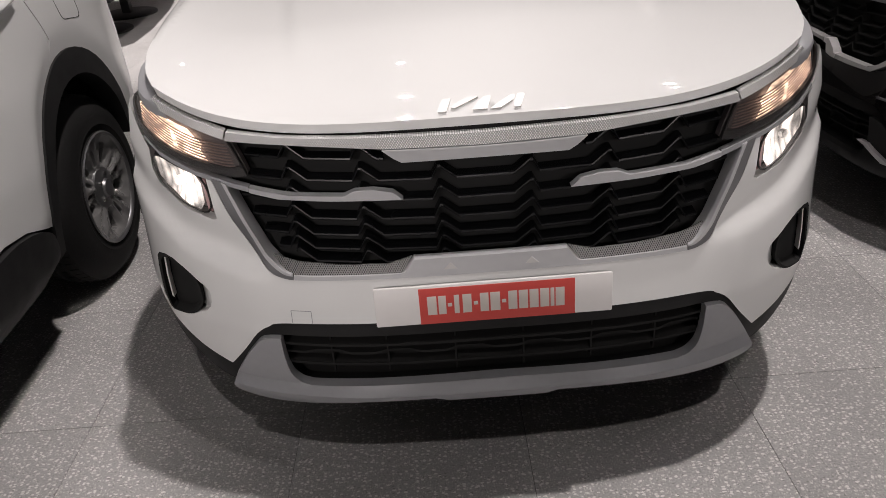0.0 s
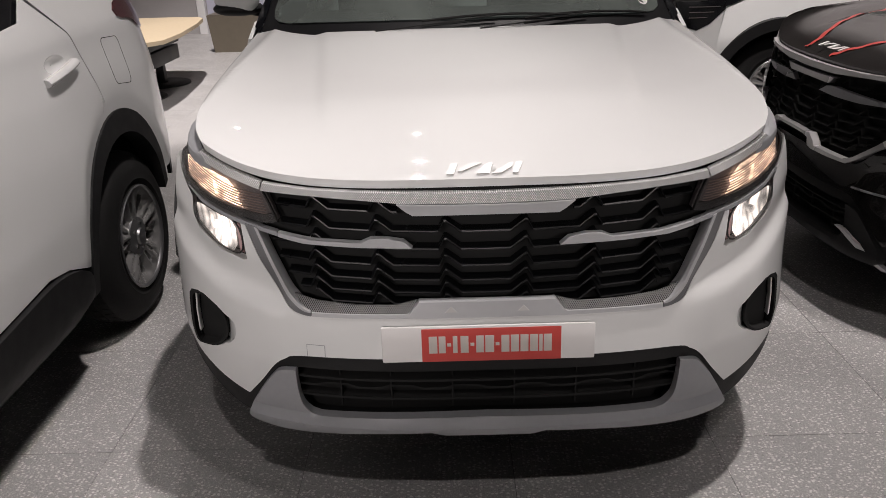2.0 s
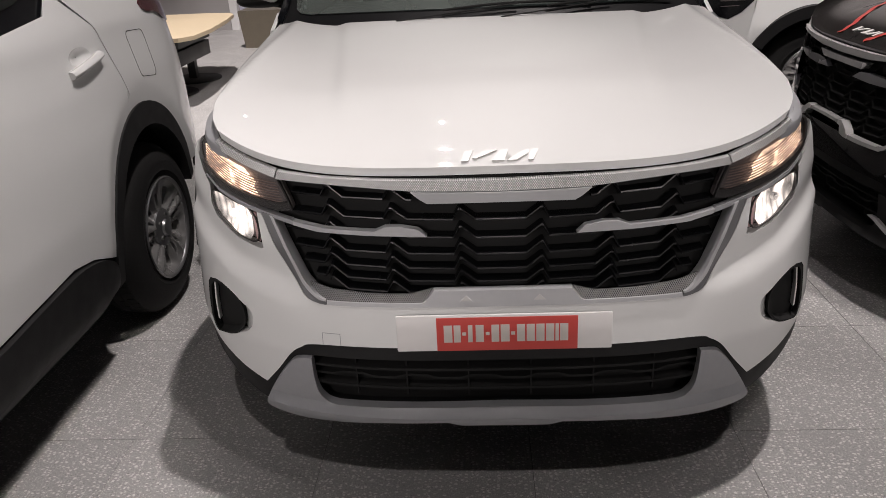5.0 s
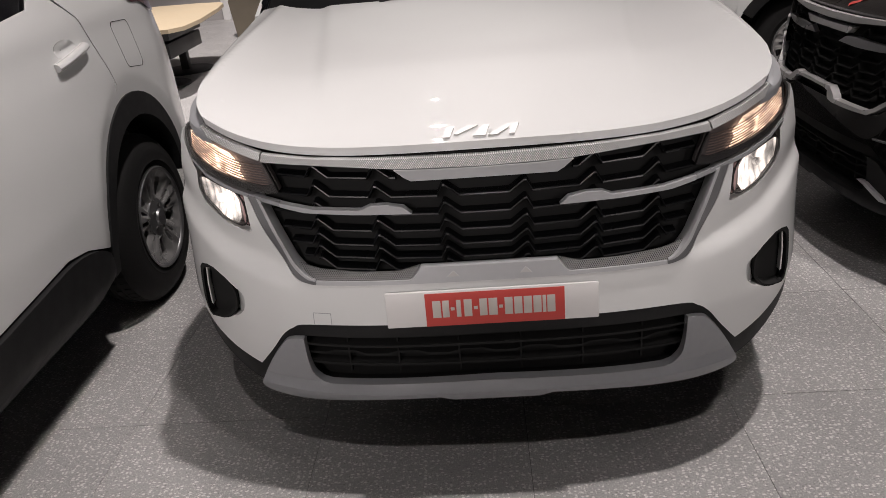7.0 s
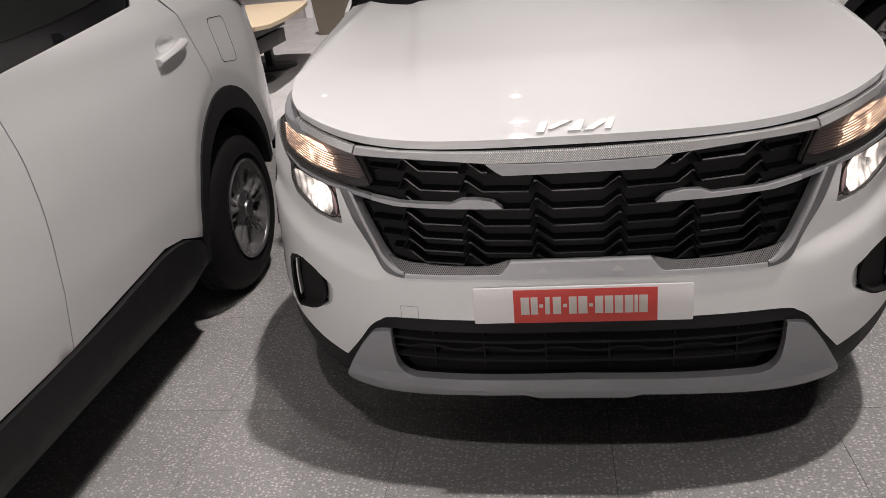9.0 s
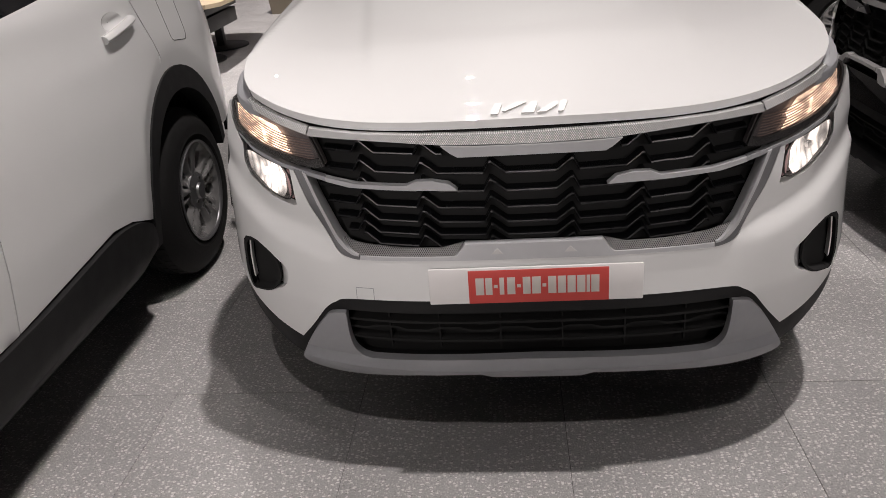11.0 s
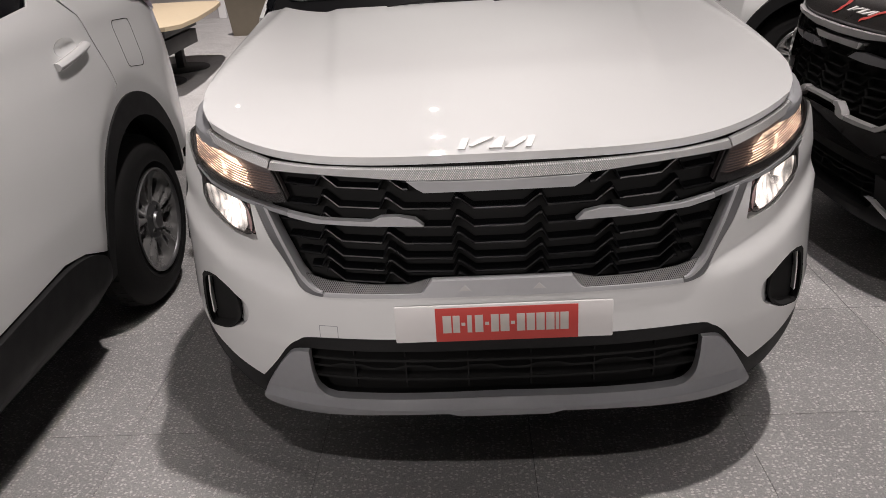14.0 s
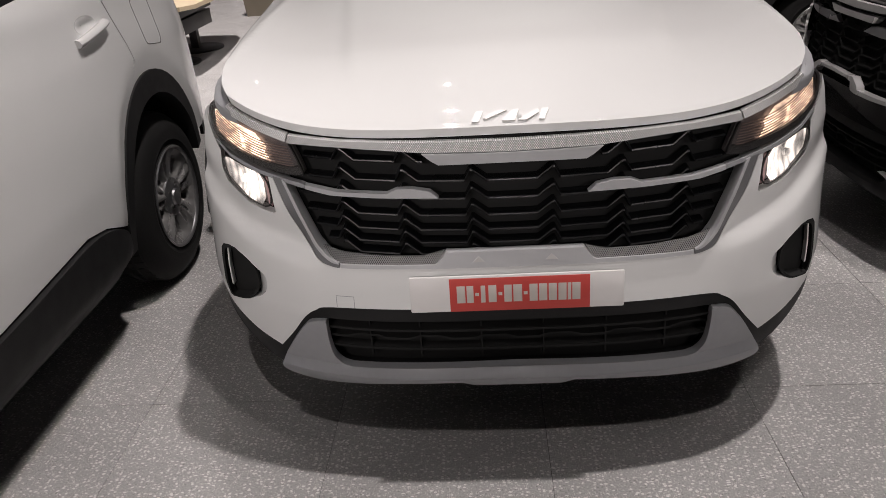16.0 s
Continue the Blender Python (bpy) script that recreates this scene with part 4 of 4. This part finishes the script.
        rd = [(2.244, 0.453), (2.60, 0.478), (2.76, 0.49), (2.88, 0.470)] + [(y, z) for y, z in arc(3.445, 0.397, 172, 108, 8, tall=1.27)] + [(3.362, 0.89), (3.275, 1.13), (3.13, 1.255), (3.04, 1.188), (2.72, 1.156), (2.262, 1.112), (2.285, 1.03), (2.297, 0.92), (2.296, 0.825), (2.288, 0.73), (2.268, 0.60)]
        rear = side_panel("rear_door", rd, paint, car, s, step=0.022, holes=[cups[1]], depth=0.003)
        for dr, y0 in ((door, 2.03), (rear, 3.03)):
            f = flank(1)
            # handle over a dished recess
            bm = bmesh.new()
            pts = []
            for k in range(9):
                u = k / 8
                y, z = y0 + 0.215 * u, 1.012 + 0.032 * u
                pts.append((s * (side_x(y, z) + 0.004 + 0.008 * math.sin(math.pi * u) ** 0.6), y, z))
            sweep(bm, pts, 0.017, 12, 0.75)
            part("door_handle", bm, paint, dr)
            bm = bmesh.new()
            rings = []
            for r in (1.0, 0.9, 0.7, 0.4, 0.05):
                ring = []
                for k in range(20):
                    a = 2 * math.pi * k / 20
                    y, z = y0 + 0.10 + 0.07 * r * math.cos(a), 1.053 + 0.030 * r * math.sin(a)
                    ring.append(bm.verts.new((s * (side_x(y, z) - 0.015 * (1 - r ** 2.5)), y, z)))
                rings.append(ring)
            for p, q in zip(rings, rings[1:]):
                for k in range(20):
                    f = (p[k], p[(k + 1) % 20], q[(k + 1) % 20], q[k])
                    bm.faces.new(f if s > 0 else f[::-1])
            part("handle_recess", bm, paint, dr)
        quarter = [(3.318, 0.815)] + arc(3.445, 0.397, 105, 20, 12, tall=1.27)[1:] + [(4.0, 0.53), (4.25, 0.60), (4.31, 0.80), (4.30, 1.0), (4.2, 1.16), (4.1, 1.30), (3.7, 1.42), (3.35, 1.40), (3.139, 1.269), (3.2805, 1.132), (3.367, 0.89)]
        q = side_panel("quarter_panel", quarter, paint, car, s, step=0.022)
        if s > 0:
            corners = [(3.492, 0.925), (3.628, 0.907), (3.626, 1.080), (3.480, 1.088)]
            lid = rounded([tuple(Vector(a).lerp(Vector(b), f)) for a, b in zip(corners, corners[1:] + corners[:1]) for f in (0, 0.36, 0.64)], 2)
            ring = [((y - 3.558) * 0.975 + 3.558, (z - 1.0) * 0.975 + 1.0) for y, z in lid]
            side_panel("fuel_lid_gap", lid, VOID, q, s, 0.0008, 0.03, depth=0.001, holes=[ring])
        side_panel("rear_lamp", rounded([(3.68, 1.175), (3.70, 1.130), (3.81, 1.128), (3.92, 1.075), (4.22, 1.05), (4.24, 1.16), (4.0, 1.215), (3.86, 1.22)], 1), REDLAMP, car, s, 0.006, 0.04, "dark red rear lamp")
        side_panel("rear_bumper_corner", [(3.895, 0.545), (3.915, 0.46), (4.0, 0.44), (4.06, 0.535), (4.0, 0.528)], PLASTIC, car, s, -0.002)
        # claddings
        for axle, y0 in ((FRONT_AXLE, 0.0), (REAR_AXLE, 0.0)):
            a0, a1 = (-5, 165) if axle == FRONT_AXLE else (14, 185)
            if axle == FRONT_AXLE:
                a0, a1 = -8, 150
            mid, wide, tall = (axle, 0.466, 1.0) if axle == FRONT_AXLE else (3.445, 0.40, 1.2675)
            inner = (wide - 0.066, tall - 0.02) if axle == FRONT_AXLE else (wide - 0.045, 1.185)
            ringo = arc(mid, wide, a0, a1, 26, tall=tall) + arc(mid, inner[0], a1, a0, 26, tall=inner[1])
            side_panel("arch_cladding", ringo, PLASTIC, car, s, 0.008, 0.03, "black plastic wheel-arch cladding", depth=0.07)
            liner = bmesh.new()
            rows = []
            for k in range(25):
                a = radians(24 + 162 * k / 24)
                rows.append([liner.verts.new((s * xx, axle + 0.40 * math.cos(a), TYRE + 0.40 * math.sin(a))) for xx in (0.60, 0.84)] + [liner.verts.new((s * 0.60, axle, TYRE))])
            for p, r in zip(rows, rows[1:]):
                liner.faces.new((p[0], p[1], r[1], r[0]))
                liner.faces.new((p[0], r[0], p[2]))
            part("wheel_arch_liner", liner, VOID, car)
            wheel(car, s * 0.868, axle + (0.026 if axle == REAR_AXLE else 0), s)
        sill = [(1.30, 0.235), (2.2, 0.235), (2.98, 0.215), (3.06, 0.25), (3.02, 0.392), (2.93, 0.452), (2.78, 0.482), (2.60, 0.470), (2.27, 0.445), (1.40, 0.438), (1.30, 0.45)]
        sill = rounded(sill, 2)

        def tuck(y, z, s=s):
            yy = y if s > 0 else -y
            return (s * (side_x(yy, z) + 0.016 - 0.05 * smooth((0.33 - z) / 0.12)), yy, z)
        part("sill_cladding", skin(sill if s > 0 else [(-y, z) for y, z in reversed(sill)], tuck, 0.04, (-0.06 * s, 0, 0)), PLASTIC, car, "black plastic sill cladding")
        # greenhouse
        side_panel("window_frame", [(1.42, 1.09), (2.29, 1.105), (2.72, 1.145), (3.04, 1.178), (3.14, 1.25), (3.36, 1.40), (3.3, 1.52), (2.9, 1.57), (2.05, 1.575), (1.75, 1.40)], GLOSSBLK, car, s, -0.014)
        for pts in ([(1.72, 1.155), (2.22, 1.17), (2.20, 1.52), (2.02, 1.53), (1.80, 1.36)], [(2.33, 1.175), (2.72, 1.20), (3.02, 1.24), (3.10, 1.30), (3.06, 1.46), (2.93, 1.52), (2.32, 1.535)]):
            side_panel("side_window", rounded(pts, 1), WINDOW, car, s, -0.008)
        rail = bmesh.new()
        sweep(rail, [(s * 0.615, 2.15 + 1.5 * k / 10, 1.60 + 0.03 * math.sin(math.pi * k / 10)) for k in range(11)], 0.014, 8)
        part("roof_rail", rail, SILVER, car)
        # door mirror
        if mirrors:
            shell = bmesh.new()
            bmesh.ops.create_uvsphere(shell, u_segments=24, v_segments=14, radius=1.0)
            for v in shell.verts:
                x, y, z = v.co
                f = lambda c: math.copysign(abs(c) ** 0.72, c)
                v.co = (s * (0.880 + 0.094 * f(x)), 1.52 + 0.075 * f(y) + 0.03 * x, 1.202 + 0.075 * f(z) + 0.012 * x)
            mirror = part("door_mirror", shell, paint, car)
            low = bmesh.new()
            bmesh.ops.create_uvsphere(low, u_segments=24, v_segments=12, radius=1.0)
            for v in low.verts:
                x, y, z = v.co
                v.co = (s * (0.874 + 0.096 * math.copysign(abs(x) ** 0.75, x)), 1.522 + 0.075 * y, 1.144 + 0.028 * z)
            part("mirror_base", low, PLASTIC, mirror)
            arm = bmesh.new()
            sweep(arm, [(s * 0.74, 1.58, 1.115), (s * 0.80, 1.55, 1.125), (s * 0.86, 1.53, 1.14)], 0.028, 10, 0.6)
            part("mirror_arm", arm, PLASTIC, mirror)
        # pillar beside the windscreen
        pil = bmesh.new()
        rows = []
        for k in range(11):
            u = k / 10
            a = screen_point(0.765, u)
            b = Vector((side_x(1.45 + 0.6 * u, 1.10 + 0.475 * u) - 0.006, 1.45 + 0.6 * u, 1.10 + 0.475 * u))
            rows.append([pil.verts.new((s * p[0], p[1], p[2])) for p in (a, a.lerp(b, 0.5) + Vector((0.008, -0.012, 0.006)), b)])
        for a, b in zip(rows, rows[1:]):
            for i in range(2):
                f = (a[i], a[i + 1], b[i + 1], b[i])
                pil.faces.new(f if s > 0 else f[::-1])
        part("windscreen_pillar", pil, GLOSSBLK, car)
    # windscreen, cowl and wipers
    glass = part("windscreen", skin(mirrored([(0, 0.048), (0.655, 0.052), (0.70, 0.060), (0.725, 0.085), (0.735, 0.13), (0.735, 0.95), (0, 0.98)]), lambda x, t: screen_point(x, t), 0.06, None), SCREEN, car, "dark windscreen")
    part("windscreen_border", skin(mirrored([(0, -0.01), (0.765, -0.01), (0.765, 1.0), (0, 1.0)]), lambda x, t: screen_point(x, t) + Vector((0, 0.004, -0.003)), 0.06, None, [mirrored([(0, 0.048), (0.655, 0.052), (0.70, 0.060), (0.725, 0.085), (0.735, 0.13), (0.735, 0.95), (0, 0.98)])]), GLOSSDARK, car)
    cowl = mirrored([(0, 1.13), (0.28, 1.15), (0.55, 1.21), (0.755, 1.30), (0.765, 1.40), (0.55, 1.30), (0.28, 1.22), (0, 1.20)])
    part("cowl", skin(cowl, lambda x, y: (x, y, 1.058 - 0.015 * (x / 0.77) ** 2), 0.06, (0, 0, -0.05)), PLASTIC, car)
    for x0, x1 in ((-0.16, 0.36), (0.20, 0.66)):
        bm = bmesh.new()
        pts = [screen_point(x0 + (x1 - x0) * k / 8, 0.015 + 0.042 * math.sin(math.pi * (0.15 + 0.6 * k / 8))) + Vector((0, -0.008, 0.006)) for k in range(9)]
        sweep(bm, pts, 0.0045, 6)
        wiper = part("wiper", bm, VOID, car, "black wiper")
        arm = bmesh.new()
        sweep(arm, [screen_point(x0 - 0.16, -0.005) + Vector((0, -0.012, 0.004)), screen_point(x0 + 0.02, 0.012) + Vector((0, -0.014, 0.010)), screen_point((x0 + x1) / 2, 0.045) + Vector((0, -0.014, 0.012))], 0.004, 6, 0.6)
        part("wiper_arm", arm, VOID, wiper)
    if lit_up:
        disc = bmesh.new()
        ring = [(0.668 + 0.021 * math.cos(2 * math.pi * k / 20), 0.125 + 0.034 * math.sin(2 * math.pi * k / 20)) for k in range(20)]
        skin(ring, lambda x, t: screen_point(x, t) + Vector((0, -0.002, 0.002)), 0.02, None, [[((x - 0.668) * 0.72 + 0.666, (t - 0.125) * 0.72 + 0.125) for x, t in ring]], disc)
        skin([((x - 0.668) * 0.50 + 0.672, (t - 0.125) * 0.55 + 0.122) for x, t in ring], lambda x, t: screen_point(x, t) + Vector((0, -0.002, 0.002)), 0.02, None, bm=disc)
        part("round_sticker", disc, PLATEW, car, "white round sticker on the glass")
    # cabin
    part("dashboard", boxed(-0.70, 0.70, 1.35, 1.95, 0.85, 1.09, 0.05), CLOTH, car)
    part("cabin_floor", boxed(-0.74, 0.74, 1.3, 4.0, 0.78, 0.86, 0.02), VOID, car)
    for s in (1, -1):
        part("seat", boxed(s * 0.38 - 0.24, s * 0.38 + 0.24, 2.45, 2.62, 0.86, 1.42, 0.06), CLOTH, car)
    # roof and tail
    roof = mirrored([(0, 1.99), (0.30, 2.02), (0.60, 2.13), (0.645, 2.3), (0.65, 3.3), (0.62, 3.9), (0.45, 4.05), (0, 4.1)])
    part("roof", skin(roof, lambda x, y: (x, y, 1.60 - 0.055 * (x / 0.65) ** 2 + 0.02 * math.sin(math.pi * (y - 1.99) / 2.1) - 0.05 * smooth((y - 3.5) / 0.6)), 0.08, (0, 0, -0.02)), paint, car)
    part("tailgate", skin(mirrored([(0, 0.58), (0.60, 0.58), (0.70, 0.80), (0.68, 1.12), (0, 1.12)]), tail(0.004), 0.06, (0, -0.02, 0)), paint, car)
    part("rear_window", skin(mirrored([(0, 1.13), (0.67, 1.13), (0.56, 1.52), (0, 1.55)]), tail(0.0), 0.06, None), WINDOW, car)
    part("rear_bumper", skin(mirrored([(0, 0.28), (0.6, 0.28), (0.72, 0.40), (0.72, 0.57), (0, 0.57)]), tail(0.0), 0.06, (0, -0.04, 0)), PLASTIC, car)
    return car


build_car("hatchback_suv", "white compact SUV, headlamps lit, red-and-white plate, parked on terrazzo", None, WHITE, GREYSIL, SILVER, True, True, "parked cars")
build_car("hatchback_suv", "white compact SUV parked alongside, black claddings, unlit", pose(-2.15, -2.29, 0), WHITE, GREYSIL, SILVER, group="parked cars")
black = build_car("hatchback_suv", "glossy black compact SUV with red ribbons on the bonnet", pose(1.325, 1.53, 0, 0, 0, -90), BLACKP, PLASTIC, BRIGHT, group="parked cars")
back = build_car("hatchback_suv", "white compact SUV parked behind the black one", pose(1.30, 4.48, 0, 0, 0, -90), WHITE, GREYSIL, SILVER, group="parked cars", mirrors=False)

for s in (1, -1):
    bar = [(0.500, 0.800), (0.515, 0.800), (0.552, 0.864), (0.537, 0.864)]
    part("lamp_bar", skin(bar if s > 0 else flip(bar), nose(-0.006), 0.02, (0, 0.008, 0)), BRIGHT, black, "slanting silver bar in the lamp")
    slash = [(0.431, 0.345), (0.473, 0.346), (0.571, 0.285), (0.629, 0.232), (0.607, 0.228), (0.545, 0.278), (0.462, 0.334)][::-1]
    part("skid_edge", skin(slash if s > 0 else flip(slash), nose(-0.016), 0.02, (0, 0.02, 0)), SILVER, black, "slanting silver bumper edge")
    line = [(0.47, 0.500), (0.60, 0.504), (0.715, 0.500), (0.715, 0.506), (0.60, 0.511), (0.47, 0.506)]
    part("bumper_line", skin(line if s > 0 else flip(line), nose(-0.006), 0.02, (0, 0.006, 0)), GUNMETAL, black)
wrap = [(0.19, 0.81), (0.255, 0.735), (0.305, 0.722), (0.378, 0.768), (0.462, 0.862), (0.63, 0.925), (0.82, 0.98), (0.53, 0.982), (0.34, 0.958), (0.20, 0.90)]
shoulder = [(0.235, 0.56), (0.392, 0.56), (0.42, 0.60), (0.44, 0.72), (0.455, 0.855), (0.375, 0.764), (0.305, 0.719), (0.25, 0.732)]
part("corner_panel", skin(shoulder, lambda y, z: (max(fender_x(y, z), side_x(y, z) if y < 0.47 else 0) + 0.008, y, z), 0.03, (-0.02, 0, 0)), WHITE, back, "white painted corner below the lamp")
part("wrapped_lamp", skin(wrap, lambda y, z: (max(fender_x(y, z), side_x(y, z) if y < 0.47 else 0) + 0.010, y, z), 0.03, (-0.03, 0, 0)), GLOSSBLK, back, "dark wrapped-round lamp")
for z in (0.80, 0.835, 0.87):
    part("lamp_stripe", skin([(0.26, z - 0.004), (0.36 + (z - 0.8), z + 0.006), (0.36 + (z - 0.8), z + 0.010), (0.26, z + 0.001)], lambda y, z: (max(fender_x(y, z), side_x(y, z) if y < 0.47 else 0) + 0.014, y, z), 0.03, (-0.005, 0, 0)), LAMPGREY, back)


def ribbon(pts, width=0.021):
    bm, rows = bmesh.new(), []
    n = 40
    for k in range(n + 1):
        u = k / n * (len(pts) - 1)
        i = min(int(u), len(pts) - 2)
        a, b, c, d = (Vector(pts[max(0, min(len(pts) - 1, i + q))]) for q in (-1, 0, 1, 2))
        t = u - i
        p = 0.5 * ((2 * b) + (c - a) * t + (2 * a - 5 * b + 4 * c - d) * t * t + (3 * b - 3 * c + d - a) * t ** 3)
        w = (c - b).normalized()
        side = Vector((-w[1], w[0])) * width / 2
        wave = 0.002 * math.sin(k * 1.3)
        rows.append([bm.verts.new((q[0], q[1], hood_z(q[0], q[1]) + 0.003 + wave + h)) for q, h in ((p - side, 0), (p, 0.0015), (p + side, 0))])
    for a, b in zip(rows, rows[1:]):
        for i in range(2):
            bm.faces.new((a[i], a[i + 1], b[i + 1], b[i]))
    bmesh.ops.recalc_face_normals(bm, faces=bm.faces[:])
    return bm


gift = thing("gift_ribbon", "red satin ribbons and a bow laid over the black bonnet", "ribbon", m=pose(1.325, 1.53, 0, 0, 0, -90))
part("ribbon_band", ribbon([(-0.15, 0.09), (-0.17, 0.15), (-0.31, 0.30), (-0.42, 0.48), (-0.50, 0.66), (-0.52, 1.0)]), RIBBON, gift)
part("ribbon_band", ribbon([(0.070, 0.085), (0.125, 0.16), (0.21, 0.30), (0.33, 0.50), (0.50, 0.85), (0.55, 1.1)]), RIBBON, gift)
for k in range(9):
    a = 2 * math.pi * k / 9
    bm = bmesh.new()
    cx, cy, cz = -0.50, 0.66, hood_z(-0.50, 0.66)
    rows = []
    for i in range(9):
        t = math.pi * i / 8
        r, h = 0.066 * math.sin(t) * (1, 0.6, 0.85, 0.5)[k % 4], 0.005 + (0.012, 0.020, 0.008, 0.016)[k % 4] * (1 - math.cos(t))
        c, e = math.cos(a), math.sin(a)
        rows.append([bm.verts.new((cx + r * c - w * e, cy + r * e + w * c, cz + h)) for w in (-0.013, 0.013)])
    for p, q in zip(rows, rows[1:]):
        bm.faces.new((p[0], p[1], q[1], q[0]))
    part("bow_loop", bm, RIBBON, gift)


# ================= room =================
X0, X1, Y0, Y1 = -7.0, 8.0, -9.0, 10.6


def structure(name, bm, material, label=""):
    return tagged(part(name, bm, material, None, label, smooth=False), kind="structure")


structure("wall_north", boxed(X0 - 0.2, X1 + 0.2, Y1, Y1 + 0.2, 0, CEIL, 0), WALLGREY, "plain light grey showroom wall")
structure("wall_south", boxed(X0 - 0.2, X1 + 0.2, Y0 - 0.2, Y0, 0, CEIL, 0), WALLGREY, "plain light grey showroom wall")
structure("wall_west", boxed(X0 - 0.2, X0, Y0, Y1, 0, CEIL, 0), WALLGREY, "plain light grey showroom wall")
structure("wall_east", boxed(X1, X1 + 0.2, Y0, Y1, 0, CEIL, 0), WALLGREY, "plain light grey showroom wall")
structure("ceiling", boxed(X0 - 0.2, X1 + 0.2, Y0 - 0.2, Y1 + 0.2, CEIL, CEIL + 0.2, 0), CEILING, "matt black showroom ceiling")


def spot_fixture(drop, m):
    """An unseen cylinder lamp, added at each light, that hangs on a stem of the given length."""
    ob = thing("unseen_spotlight", "unseen small black cylindrical spotlight added on the ceiling, lit", "spotlight", "ceiling spotlights", m)
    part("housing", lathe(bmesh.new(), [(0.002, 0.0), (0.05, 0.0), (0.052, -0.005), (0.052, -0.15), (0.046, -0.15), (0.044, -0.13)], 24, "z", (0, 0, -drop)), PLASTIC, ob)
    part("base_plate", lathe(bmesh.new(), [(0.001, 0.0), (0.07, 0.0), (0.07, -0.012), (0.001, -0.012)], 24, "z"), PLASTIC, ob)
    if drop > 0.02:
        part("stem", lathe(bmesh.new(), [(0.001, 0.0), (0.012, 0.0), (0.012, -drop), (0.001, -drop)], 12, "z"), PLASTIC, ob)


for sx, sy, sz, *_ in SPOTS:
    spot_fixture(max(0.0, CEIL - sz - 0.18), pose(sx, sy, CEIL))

structure("wall_panel_lilac", boxed(-3.72, -1.4, Y1 - 0.03, Y1 - 0.001, 0.0, 3.0, 0.004), WALLLILAC, "pale lilac wall panel")
structure("wall_post", boxed(-3.86, -3.74, Y1 - 0.10, Y1 - 0.001, 0.0, 3.0, 0.006), WALLWHITE, "white upright post on the wall")
structure("wall_panel_dark", boxed(-6.9, -4.95, Y1 - 0.04, Y1 - 0.001, 0.62, 2.4, 0.004), SLAT, "dark grey wall panel")

# table and planter at the back
table = thing("low_table", "low table with a pale wooden top on dark slatted boxes", "table", m=pose(0, 0, 0))
part("tabletop", skin(rounded([(-3.75, 4.90), (-2.60, 4.84), (-2.43, 5.12), (-2.60, 6.70), (-2.76, 7.0), (-3.75, 7.0)], 1), lambda x, y: (x, y, 0.60), 0.2, (0, 0, -0.035)), WOOD, table, "pale wooden top")
part("tabletop_underside", skin(rounded([(-3.74, 4.91), (-2.61, 4.85), (-2.44, 5.12), (-2.61, 6.69), (-2.77, 6.99), (-3.74, 6.99)], 1), lambda x, y: (x, y, 0.566), 0.2, None), SLAT, table)
for z0, z1, y in ((0.42, 0.555, 5.55), (0.26, 0.40, 5.50)):
    part("slat", boxed(-3.6, -2.82, y, y + 0.9, z0, z1, 0.006), SLAT, table, "dark grey slat")
part("outlet", boxed(-3.35, -3.15, 5.9, 6.05, 0.599, 0.604, 0.001), LAMPGREY, table)
for y in (5.62, 6.35):
    part("post", boxed(-3.06, -2.98, y - 0.04, y + 0.04, 0.012, 0.43, 0.004), SLAT, table)
    part("base_disc", lathe(bmesh.new(), [(0.001, 0.02), (0.27, 0.02), (0.28, 0.014), (0.28, 0.0), (0.001, 0.0)], 40, "z", (-3.02, y, 0.0)), SLAT, table, "round black base plate")
tub = thing("planter", "tapered bronze metal planter box on the floor", "planter", m=pose(-2.46, 8.75, 0))
bm = bmesh.new()
lo = [bm.verts.new(p) for p in ((-0.62, -0.25, 0), (0.62, -0.25, 0), (0.62, 0.25, 0), (-0.62, 0.25, 0))]
hi = [bm.verts.new(p) for p in ((-0.66, -0.28, 0.47), (0.66, -0.28, 0.47), (0.66, 0.28, 0.47), (-0.66, 0.28, 0.47))]
for i in range(4):
    j = (i + 1) % 4
    bm.faces.new((lo[i], lo[j], hi[j], hi[i]))
bm.faces.new(hi)
bmesh.ops.bevel(bm, geom=bm.edges[:], offset=0.008, segments=2, affect="EDGES")
part("tub", bm, BRONZE, tub)

# floor: base and tiles
floor = structure("floor", boxed(X0 - 0.2, X1 + 0.2, Y0 - 0.2, Y1 + 0.2, -0.2, -0.003, 0), JOINT, "grey terrazzo tiled floor with thin dark joints")
TILE = 0.5925
tile_mesh = bpy.data.meshes.new("tile")
bm = boxed(-TILE / 2 + 0.0009, TILE / 2 - 0.0009, -TILE / 2 + 0.0009, TILE / 2 - 0.0009, -0.002, 0.0, 0.0)
bm.to_mesh(tile_mesh)
bm.free()
tile_mesh.materials.append(FLOOR)
far = bmesh.new()
for i in range(-13, 14):
    for j in range(-16, 18):
        x, y = 0.078 + TILE * (i + 0.5), 0.305 + TILE * (j + 0.5)
        if -4.2 < x < 3.4 and -2.2 < y < 10.0 and not (abs(x) < 0.7 and 1.2 < y < 4):
            t = new("tile", tile_mesh)
            t.parent = floor
            t.location = (x, y, 0)
        else:
            h = TILE / 2 - 0.0012
            far.faces.new([far.verts.new((x + a * h, y + b * h, 0)) for a, b in ((-1, -1), (1, -1), (1, 1), (-1, 1))])
tagged(part("far_tiles", far, FLOOR, floor, "grey terrazzo tiles", smooth=False), kind="stuff")
